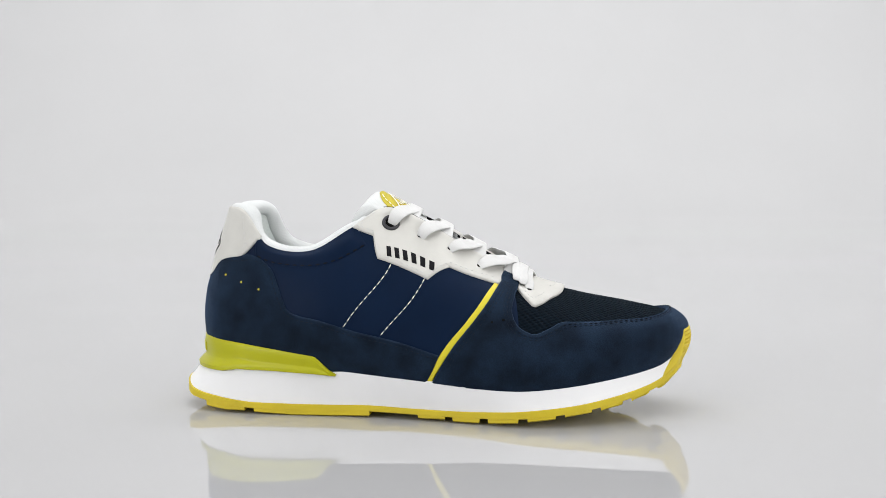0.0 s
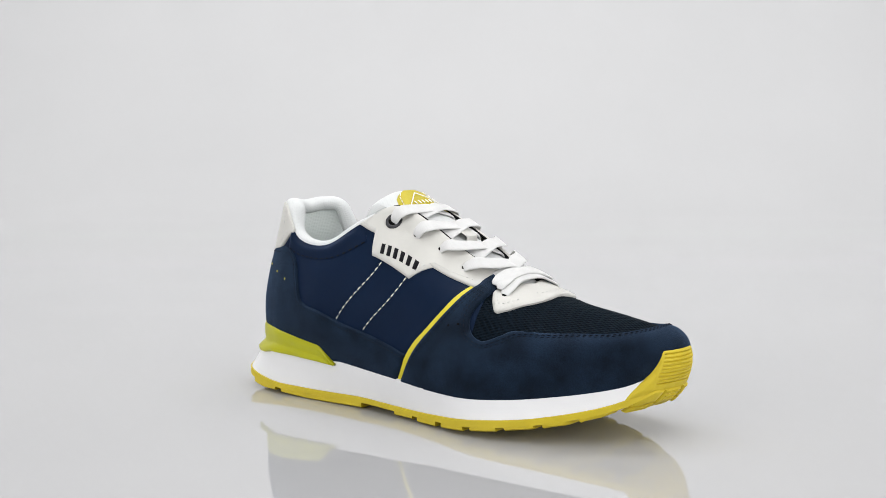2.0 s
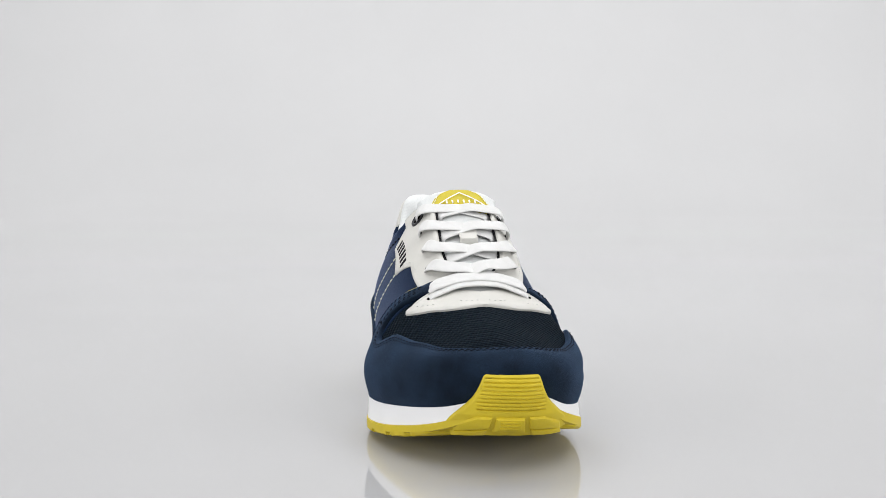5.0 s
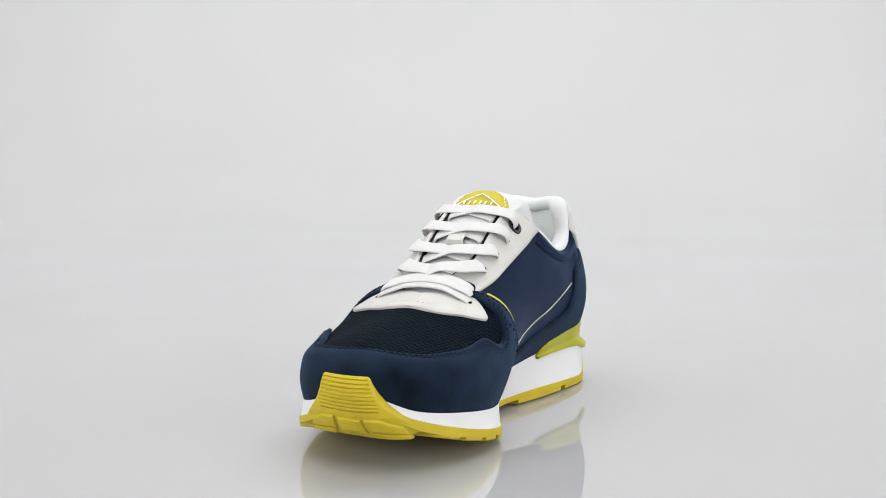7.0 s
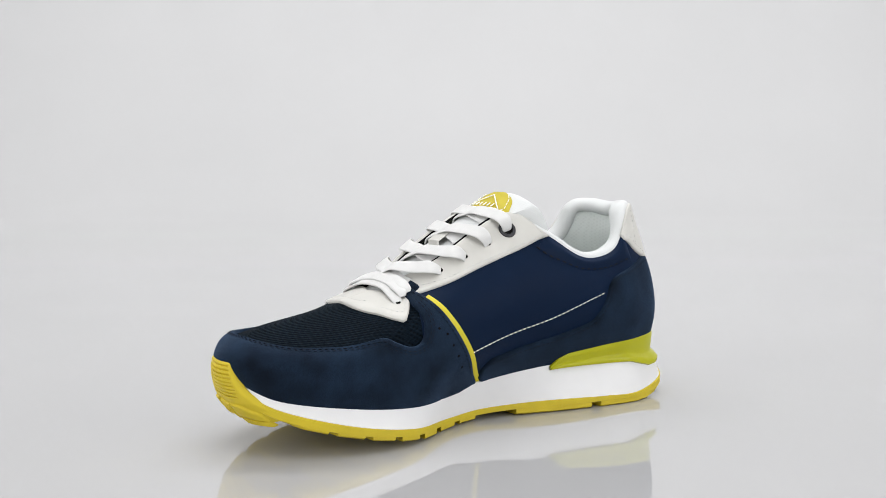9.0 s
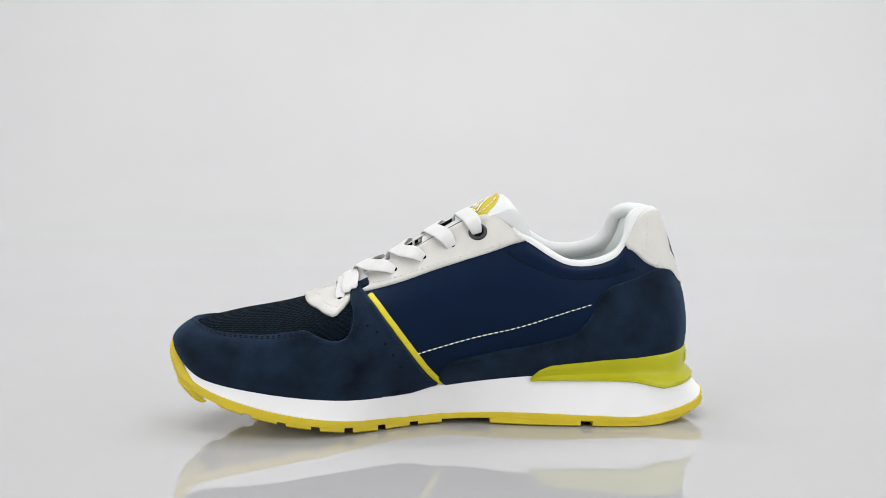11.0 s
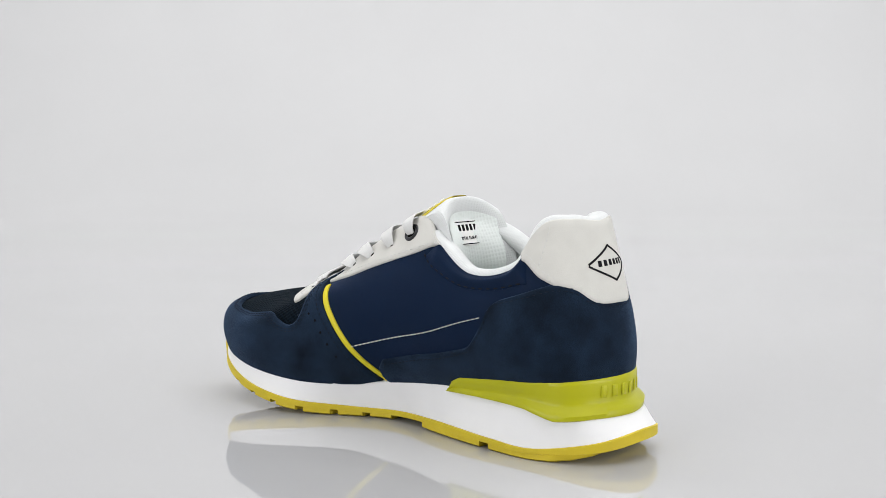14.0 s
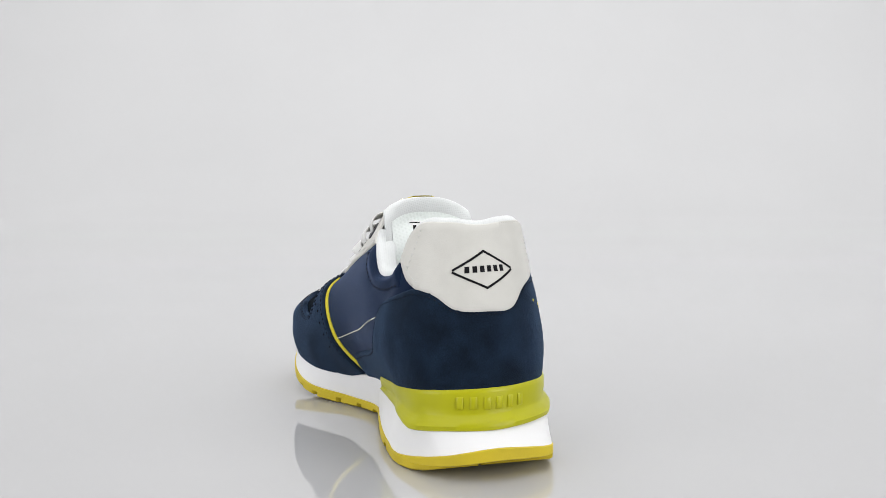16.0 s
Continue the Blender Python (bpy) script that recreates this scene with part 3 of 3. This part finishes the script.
    # off-white heel tab
    tab_l = line(LAT, (-111.5, 91), (-106, 95.5), (-100.5, 100.5))
    tab_m = heel(line(MED, (-119, 87.5), (-110, 92.5), (-102, 98.5)))
    panel("heel_tab", [tab_m[::-1], [tab_m[0], (-.88, 2.04), (-.5, 1.80), (0, 1.76), (.5, 1.80), (1.0, 2.12), tab_l[0]], tab_l,
                       [tab_l[-1], (tab_l[-1][0] + .14, 2.985)], [(tab_l[-1][0] + .14, 2.985), (1, 2.985), (0, 2.985), (-1, 2.985), (tab_m[-1][0] - .24, 2.985)], [(tab_m[-1][0] - .24, 2.985), tab_m[-1]]],
          0.0013, M_LEATHER, shoe, base=0.0013, label="off-white leather heel tab with printed diamond")
    for path in (beside(tab_l, .09), beside(tab_m, -.09), [(2.02, 2.50), (1.94, 2.70), (1.90, 2.93)], [(-1.80, 2.44), (-1.74, 2.68), (-1.72, 2.92)]):
        stitches("stitching", path, M_THREAD_W, shoe, .0025, .0018, .0013, .0005, "grey thread")
    L, T, R, B = (-.64, 2.365), (.02, 2.62), (.70, 2.38), (.02, 2.12)
    for a, b in ((L, T), (T, R), (R, B), (B, L)):
        a, b = np.array(a), np.array(b)
        c0 = 0.04 if tuple(a) in (L, R) else -0.01
        c1 = 0.04 if tuple(b) in (L, R) else -0.01
        band("diamond_line", [a + (b - a) * c0, a + (b - a) * (1 - c1)], .0011, .0005, M_BLACK, shoe, .0027, "black printed diamond outline", n=14)
    bars((-.42, 2.373), (.48, 2.393), 6, .045, .042, shoe, .0026)
    # eyestays
    low_l = line(LAT, (-46, 108), (-40, 105.7), (-34, 103.5))
    panel("eyestay_lateral", [low_l, line(LAT, (-34, 103.5), (-32.6, 97), (-30.5, 91.2)), line(LAT, (-30.5, 91.2), (-1.5, 79.8)), line(LAT, (-1.5, 79.8), (9.7, 86)), line(LAT, (9.7, 86), (38, 76)),
                              [at(LAT, 38, 76), (7.60, 2.6), (7.62, 2.97)], [(7.62, 2.97), (7, 2.97), (6, 2.97), (5.4, 2.97), (5.0, 2.95)], [(5.0, 2.95), low_l[0]]],
          0.0014, M_LEATHER, shoe, base=0.0008, label="off-white leather lace panel with printed bars")
    low_m = line(MED, (-46.3, 103.4), (-30, 98.6), (-11.7, 93), (14.8, 84.1), (44, 75.5))
    panel("eyestay_medial", [low_m, [low_m[-1], (22 - 7.60, 2.6), (22 - 7.62, 2.97)], [(22 - 7.62, 2.97), (15, 2.97), (16, 2.97), (16.6, 2.97), (17.0, 2.95)], [(17.0, 2.95), low_m[0]]],
          0.0014, M_LEATHER, shoe, base=0.0008, label="off-white leather lace panel")
    # thin black line along the inner edge of both lace panels
    for pp in ((5.75, 6.2, 6.9, 7.6), (16.25, 15.8, 15.1, 14.4)):
        band("dark_edge_line", [(p, 2.975) for p in pp], .0024, .0010, M_BLACK, shoe, -.0002, "black line along the inner edge of the lace panel")
    for path in (line(LAT, (-44, 109.5), (-39, 107.6), (-32.5, 105)), line(LAT, (-32.5, 105), (-31, 98), (-29, 92.6)), line(LAT, (-29, 92.6), (-1.5, 81.8)), line(LAT, (-1.5, 81.8), (9.5, 88)), line(LAT, (9.5, 88), (37, 78.4)),
                 line(MED, (-44, 105), (-30, 100.6), (-11.5, 95), (15, 86.2), (42, 78)), [(5.05, 2.86), (5.3, 2.93), (5.6, 2.94)], [(16.95, 2.86), (16.7, 2.93), (16.4, 2.94)]):
        stitches("stitching", path, M_THREAD_W, shoe, .0021, .0018, .0013, .0005, "grey thread")
    a, b = at(LAT, -26.6, 95), at(LAT, 2.6, 85.4)
    bars(a, b, 6, .040, .072, shoe, .0022)
    for side in (LAT, MED):
        f = (lambda q: q) if side < 0 else (lambda q: (22 - q[0], q[1]))
        rear = [f(q) for q in ((7.78, 2.42), (7.90, 2.18), (8.02, 2.00))]
        tip = [f(q) for q in ((8.08, 1.99), (8.22, 2.15), (8.38, 2.36), (8.60, 2.58), (8.76, 2.80), (8.80, 2.999))]
        panel("lace_stay", [rear, [rear[-1], tip[0]], tip, [f((8.80, 2.999)), f((8.5, 2.999)), f((8.26, 2.999))], [f((8.26, 2.999)), f((8.02, 2.72)), rear[0]]],
              0.0014, M_LEATHER, shoe, base=0.0008, label="off-white leather front lace stay")
        stitches("stitching", [f(q) for q in ((7.86, 2.40), (7.95, 2.25), (8.04, 2.15), (8.16, 2.26), (8.30, 2.43))], M_THREAD_W, shoe, .0021, .0017, .0013, .0005, "grey thread")
        stitches("stitching", [f(q) for q in ((8.46, 2.70), (8.56, 2.78), (8.62, 2.9), (8.63, 2.995))], M_THREAD_W, shoe, .0021, .0017, .0013, .0005, "grey thread")
    # yellow piping behind the mudguard
    band("piping", line(LAT, (36.8, 76.0), (30.2, 66.7), (23.2, 57.2), (13.7, 46), (6.2, 35), (-.3, 23.5)), .0040, .0020, M_PIPING, shoe, .0007, "bright yellow piping")
    band("piping", line(MED, (38.6, 75.0), (31.7, 66.5), (25.3, 58), (18.8, 49), (13.7, 42), (6.5, 32.5), (-.5, 25.5)), .0036, .0020, M_PIPING, shoe, .0007, "bright yellow piping")
    # stitching on the quarters
    stitches("stitching", line(LAT, (-22.8, 88), (-48.2, 54)), M_THREAD_Y, shoe, .0010, .0027, .0011, .0006, "pale yellow thread")
    stitches("stitching", line(LAT, (-3.4, 80.4), (-28, 48.5)), M_THREAD_Y, shoe, .0010, .0027, .0011, .0006, "pale yellow thread")
    stitches("stitching", line(MED, (14.5, 44.2), (-16.5, 52.4), (-47.5, 59.7), (-83, 70.3)), M_THREAD_Y, shoe, .0010, .0023, .0008, .0005, "pale yellow thread")
    stitches("stitching", line(LAT, (-101, 92), (-85, 87.6), (-68, 87.2), (-52, 91.2), (-36.5, 100)), M_BLACK, shoe, .0012, .0026, .0020, .0009, "black thread")
    stitches("stitching", line(MED, (-36, 98), (-46.8, 91.1), (-65, 84.4), (-76.8, 83.4), (-91.7, 84.9), (-104, 88)), M_BLACK, shoe, .0012, .0026, .0020, .0009, "black thread")
    # padded collar above the dark seam
    pad_l = line(LAT, (-102, 91.8), (-85, 86.8), (-68, 86.4), (-52, 90.4), (-37.5, 99))
    pad_m = line(MED, (-37, 97), (-46.8, 90.3), (-65, 83.6), (-76.8, 82.6), (-91.7, 84.1), (-106, 87.6))
    panel("collar_pad", [pad_l, [pad_l[-1], (5.0, 2.95)], [(5.0, 2.95), (4, 2.95), (3, 2.95), (2.40, 2.95)], [(2.40, 2.95), pad_l[0]]], .0004, M_TEXTILE, shoe, base=.0007, label="navy textile padded collar", lump=.0022)
    panel("collar_pad", [pad_m, [pad_m[-1], (19.50, 2.95)], [(19.50, 2.95), (19, 2.95), (18, 2.95), (17.0, 2.95)], [(17.0, 2.95), pad_m[0]]], .0004, M_TEXTILE, shoe, base=.0007, label="navy textile padded collar", lump=.0022)
    # collar: padded rim and lining
    ps = np.linspace(-5.30, 5.30, 130)
    c = up(ps, np.full(130, 2.96), np.full(130, -.0042))
    bm = sweep(c, SN(ps, np.full(130, 2.9)), .0082 * np.interp(np.abs(ps), [0, 4.6, 5.3], [1, 1, .6]), .0112, 16, flat=0.85)
    part("collar_rim", bm, M_COLLAR, shoe, "white knitted padded collar rim")
    rows = []
    for v, d in ((3.0, -.004), (2.8, -.0075), (2.5, -.0095), (2.1, -.0085), (1.6, -.0065), (1.0, -.005), (0.5, -.0045), (0.1, -.0045)):
        pp = np.linspace(-7.4, 7.4, 140)
        rows.append(up(pp, np.full(140, v), np.full(140, d)))
    bm = loft(rows, False, flip=True)
    part("lining", bm, M_LINING, shoe, "white perforated padded lining")
    rim = shrunk(loop_at(L0, LOOP), .005) + (0, 0, .006)
    bm = loft([rim, rim * (.5, .5, 1)], True, False, True)
    part("insole", bm, M_LINING, shoe, "white insole")


TONGUE = curve_open([(.056, .0762), (.035, .0872), (.012, .0998), (-.006, .1106), (-.0190, .1186), (-.0285, .1240), (-.0345, .1276)], 40)


def tongue_sag(y, amount=1.0):
    return amount * (.0015 * (y / .02) ** 2 + .0085 * np.clip(np.abs(y) / .028, 0, 2) ** 3)


def on_tongue(s, y, lift):
    x, z = [np.interp(s * 39, np.arange(40), TONGUE[:, k]) for k in (0, 1)]
    d = tongue_sag(y)
    return np.array((x - d * .5 + lift * .5, y, z - d + lift * .85))


def build_tongue():
    back = curve_open([(-.0345, .1276), (-.0385, .1276), (-.0425, .1230), (-.0475, .112), (-.0515, .100), (-.049, .088), (-.035, .080), (0, .070)], 44)
    path = np.vstack([TONGUE, back[1:]])
    loops = []
    for k, (x, z) in enumerate(path):
        half = np.interp(k, [0, 20, 30, 35, 39, 44, 60, 82], [.014, .0160, .0175, .0205, .0235, .0245, .0260, .025])
        y = np.linspace(-half, half, 33)
        d = tongue_sag(y, np.interp(k, [0, 39, 46, 60, 82], [1, 1, 1, .9, .5]))
        hollow = np.interp(k, [40, 47, 82], [0, .0120, .0120]) * (1 - (y / half) ** 2) - np.interp(k, [40, 50, 82], [0, .002, .002])
        loops.append(np.stack([x - d * np.interp(k, [0, 39, 50], [.5, .5, .1]) + hollow, y, z - d], -1))
    bm = loft(loops, False)
    bm.verts.ensure_lookup_table()
    for j in (0, 32):
        for k in range(39):
            a = [bm.verts[i * 33 + j] for i in (k, k + 1, 82 - k - 1, 82 - k)]
            if len(set(a)) == 4:
                bm.faces.new(a)
        bm.faces.new([bm.verts[i * 33 + j] for i in range(39, 44)])
    bmesh.ops.recalc_face_normals(bm, faces=bm.faces[:])
    tongue = part("tongue", bm, M_COLLAR, shoe, "white padded tongue")
    bm = loft([a[3:-3] + (-.0004, 0, .0001) for a in loops[45:]], False)
    bmesh.ops.recalc_face_normals(bm, faces=bm.faces[:])
    part("tongue_lining", bm, M_LINING, tongue, "white perforated tongue lining")
    # yellow badge near the top
    loops = []
    for s in np.linspace(.760, .998, 22):
        half = np.interp(s, [.66, .78, .88, .95, .98, .995], [.0135, .0165, .0185, .0150, .0110, .0060])
        loops.append(np.array([on_tongue(s, y, .0011 if abs(y) < half * .97 else .0002) for y in np.linspace(-half, half, 25)]))
    bm = loft(loops, False)
    bmesh.ops.recalc_face_normals(bm, faces=bm.faces[:])
    badge = part("badge", bm, M_BADGE, tongue, "yellow woven tongue badge with white outline")
    nn = np.array([.5, 0, .85])
    for a, b in (((.850, -.0142), (.955, 0)), ((.955, 0), (.850, .0142)), ((.845, -.0138), (.822, 0)), ((.822, 0), (.845, .0138))):
        pts = np.array([on_tongue(a[0] + (b[0] - a[0]) * k / 8, a[1] + (b[1] - a[1]) * k / 8, .0020) for k in range(9)])
        part("badge_line", sweep(pts, np.tile(nn, (9, 1)), .0007, .0005), M_WHITE, badge, "white outline")
    for k in range(6):
        y = -.0085 + k * .0034
        pts = np.array([on_tongue(.850 + j * .009, y, .0020) for j in range(4)])
        part("badge_bar", sweep(pts, np.tile(nn, (4, 1)), .0010, .0005), M_WHITE, badge, "white printed bar")
    for side in (-1, 1):
        for k in range(7):
            sa = .795 + k * .027
            pts = np.array([on_tongue(q, side * .88 * np.interp(q, [.66, .78, .88, .95, .98, .995], [.0135, .0165, .0185, .0150, .0110, .0060]), .0017) for q in np.linspace(sa, sa + .017, 4)])
            part("badge_stitch", sweep(pts, np.tile(nn, (4, 1)), .0005, .0005, 6), M_THREAD_Y, badge)
    # leather lace keeper on the tongue
    pts = np.array([on_tongue(s, 0, .0032) for s in np.linspace(.46, .645, 10)])
    pts[0] -= nn * .004
    pts[-1] -= nn * .004
    part("lace_keeper", sweep(pts, np.tile(nn, (10, 1)), .0104, .0011, 12), M_LEATHER, tongue, "off-white leather lace keeper")
    # size label inside the tongue
    nb = np.array([-.93, 0, .36])
    c = np.array([-.0389, .001, .1077])
    tz = np.array([.36, 0, .93])
    quad = lambda w, h, d, cc=c: [cc + nb * d + np.array([0, 1, 0]) * w * u + tz * h * v for u, v in ((-1, -1), (1, -1), (1, 1), (-1, 1))]
    bm = loft([quad(.0112, .0072, -.0030), quad(.0110, .0070, .0012)], True, False, True)
    bmesh.ops.recalc_face_normals(bm, faces=bm.faces[:])
    tag = part("size_label", bm, M_WHITE, tongue, "white printed size label")
    for w, h, du, dv in ((.0104, .00025, 0, -.0063), (.0104, .00025, 0, .0063), (.00025, .0063, -.0104, 0), (.00025, .0063, .0104, 0)):
        cc = c + np.array([0, 1, 0]) * du + tz * dv
        bm = loft([quad(w, h, .0010, cc), quad(w, h, .0014, cc)], True, False, True)
        bmesh.ops.recalc_face_normals(bm, faces=bm.faces[:])
        part("label_line", bm, M_BLACK, tag)
    for k in range(6):
        cc = c + np.array([0, -1, 0]) * (-.0080 + k * .0032) + tz * .0030
        bm = loft([quad(.0009, .0018, .0010, cc), quad(.0009, .0018, .0014, cc)], True, False, True)
        bmesh.ops.recalc_face_normals(bm, faces=bm.faces[:])
        part("printed_bar", bm, M_BLACK, tag)
    text = bpy.data.curves.new("label_text", "FONT")
    text.body, text.size, text.align_x, text.align_y = "D0012L EUR41", .0025, "CENTER", "CENTER"
    text.extrude = .0001
    m = Matrix(((0, tz[0], nb[0], 0), (-1, tz[1], nb[1], 0), (0, tz[2], nb[2], 0), (0, 0, 0, 1)))
    ob = new("label_text", text)
    text.materials.append(M_BLACK)
    ob.parent = tag
    ob.matrix_local = Matrix.Translation(Vector(c + nb * .0014 - tz * .0030)) @ m


HOLES = {LAT: [(-25, 110.0), (-8.4, 102.6), (8.6, 95.3), (25.5, 85.4), (61, 69.6)], MED: [(-20.7, 107.5), (-6.8, 100.3), (8.7, 93.8), (24.2, 86.9), (60, 69.8)]}


def build_laces():
    holes = {}
    for side in (LAT, MED):
        for k, (x, z) in enumerate(HOLES[side]):
            p, v = at(side, x, z)
            if k == 4:
                p, v = (8.02 if side < 0 else 22 - 8.02), 2.36
            holes[side, k] = (p, v)
            c, n = up(p, v, np.array(.0024)), SN(p, v)
            turn = Vector(n).to_track_quat("Z", "Y").to_matrix()
            if k == 0:
                bm = bmesh.new()
                vs = []
                for i in range(28):
                    a = i * 2 * math.pi / 28
                    vs.append([bm.verts.new(Vector(c) + turn @ Vector((math.cos(a) * r, math.sin(a) * r, h))) for r, h in ((.0030, -.0006), (.0032, .0004), (.0039, .0008), (.0049, .0005), (.0053, -.0005))])
                for i in range(28):
                    for j in range(4):
                        bm.faces.new((vs[i][j], vs[(i + 1) % 28][j], vs[(i + 1) % 28][j + 1], vs[i][j + 1]))
                bmesh.ops.recalc_face_normals(bm, faces=bm.faces[:])
                part("eyelet", bm, M_METAL, shoe, "gunmetal eyelet ring")
            # the panel stays whole: a dark disc gives the shade of the hole
            dot("lace_hole_shade", (p, v), .0031 if k == 0 else .0014, M_HOLE_SHADE, .0024, "dark disc for the shade in a lace hole")
        holes[side, 5] = (7.60 if side < 0 else 22 - 7.60, 2.68)
        for k, q in ((6, (7.78, 2.46)), (7, (7.90, 2.42))):
            holes[side, k] = q if side < 0 else (22 - q[0], q[1])

    laces = new("laces")
    laces.parent = shoe
    tagged(laces, "flat white woven laces")

    def bar_strand(a, b, rise, w=.0080, thick=.0015, sink=.0035, lift=.0032, over=2.90, run=.22, clear=.0042):
        """A flat lace from hole to hole: up over the panel's edge, across the tongue and down again."""
        ends = [holes[k] for k in ((a, b) if holes[a][0] < 11 else (b, a))]
        span = (22 - ends[1][0]) - ends[0][0]
        edges = [(ends[0][0] + run * span, over), (ends[1][0] + run * span, over)]
        A, B = [up(p, v - .02, np.array(lift)) for p, v in ends]
        EA, EB = [up(p, v, np.array(clear)) + (0, 0, rise * .6) for p, v in edges]
        na, nb = [SN(*q) for q in ends]
        ea, eb = [SN(*q) for q in edges]
        mid = np.array((.45, 0, .89))
        C = (EA + EB) / 2 + mid * (.0008 + rise)
        knots = np.array([A - na * sink, A, EA, C, EB, B, B - nb * sink])
        run_d = np.concatenate([[0], np.cumsum(np.linalg.norm(np.diff(knots, axis=0), axis=1))])
        c = np.stack([np.interp(np.linspace(0, run_d[-1], 70), run_d, knots[:, k]) for k in range(3)], -1)
        for _ in range(26):
            c[1:-1] = (c[:-2] + 2 * c[1:-1] + c[2:]) / 4
        d = np.linalg.norm(np.diff(c, axis=0), axis=1)
        f = np.concatenate([[0], np.cumsum(d)]) / d.sum()
        where = [f[np.argmin(np.linalg.norm(c - q, axis=1))] for q in (A, EA, C, EB, B)]
        nn = np.array([na, na * .4 + ea * .3 + mid * .3, mid, nb * .4 + eb * .3 + mid * .3, nb])
        q = np.stack([np.interp(f, where, nn[:, k]) for k in range(3)], -1)
        width = w * np.interp(f, [0, where[0], where[0] + .09, where[4] - .09, where[4], 1], [.50, .78, 1, 1, .78, .50])
        part("lace_strand", sweep(c, q, width, thick, 16, flat=0.55), M_LACE, laces)

    def strand(low, high, rise, w=.0088, thick=.0012, run=.48):
        """A flat lace out of the upper hole, over the panel's edge, across the tongue and under the opposite panel."""
        (lp, lv), (hp, hv) = holes[low], holes[high]
        fold = lambda p: p if p < 11 else 22 - p
        place = lambda q, key: q if key[0] < 0 else 22 - q
        ql, qh = fold(lp), fold(hp)
        span = ql - qh
        pe = place(qh + run * span, high)
        na, ne, mid = SN(hp, hv), SN(pe, 2.88), np.array((.45, 0, .89))
        A = up(hp, hv - .03, np.array(.0030))
        rise_to = place(qh + .45 * run * span, high)
        H = up(rise_to, .5 * hv + .5 * 2.88, np.array(.0066))
        EA = up(pe, 2.90, np.array(.0054)) + (0, 0, rise * .5)
        if low[1] == 5:
            EB, U = up(place(7.72, low), 2.86, np.array(.0042)), up(place(7.62, low), 2.68, np.array(.0024))
        else:
            EB, U = up(place(ql - .10 * span, low), 2.985, np.array(-.0006)), up(place(ql, low), 2.82, np.array(-.0026))
        C = EA * .5 + EB * .5 + mid * (.0028 + rise)
        knots = np.array([A - na * .0030, A, H, EA, C, EB, U])
        run_d = np.concatenate([[0], np.cumsum(np.linalg.norm(np.diff(knots, axis=0), axis=1))])
        c = np.stack([np.interp(np.linspace(0, run_d[-1], 70), run_d, knots[:, k]) for k in range(3)], -1)
        for _ in range(18):
            c[1:-1] = (c[:-2] + 2 * c[1:-1] + c[2:]) / 4
        d = np.linalg.norm(np.diff(c, axis=0), axis=1)
        f = np.concatenate([[0], np.cumsum(d)]) / d.sum()
        where = [f[np.argmin(np.linalg.norm(c - q, axis=1))] for q in (A, EA, C, EB)]
        nb = SN(place(ql - .10 * span, low), 2.9)
        nn = np.array([na, na * .3 + ne * .35 + mid * .35, mid, nb * .4 + mid * .6])
        q = np.stack([np.interp(f, where, nn[:, k]) for k in range(3)], -1)
        width = w * np.interp(f, [0, where[0], where[0] + .12, .9, 1], [.45, .62, 1, 1, .9])
        part("lace_strand", sweep(c, q, width, thick, 16, flat=0.55), M_LACE, laces)

    strand((MED, 5), (LAT, 3), .0000)
    strand((LAT, 5), (MED, 3), .0014)
    for k in (2, 1, 0):
        strand((MED, k + 1), (LAT, k), .0000)
        strand((LAT, k + 1), (MED, k), .0014)
    bar_strand((LAT, 4), (MED, 4), .0006, .0064, over=2.72, clear=.0046)
    bar_strand((LAT, 7), (MED, 7), .0010, .0064, over=2.74, lift=.0056, sink=.0022, clear=.0054)
    bar_strand((LAT, 6), (MED, 6), .0008, .0064, over=2.76, lift=.0060, sink=.0022, clear=.0054)


build_sole()
build_insert()
build_bumper()
build_upper()
build_tongue()
build_laces()


def motions():
    """The table turns the sneaker steadily about the upright axis through its middle."""
    rows = []
    for k in range(33):
        t = k * 0.5
        turn = -7.0 - 15.334 * t
        rows.append((t, pose(0, 0, 0, 0, 0, turn) @ pose(0, 0.018, -0.0012)))
    walk(shoe, rows)


motions()
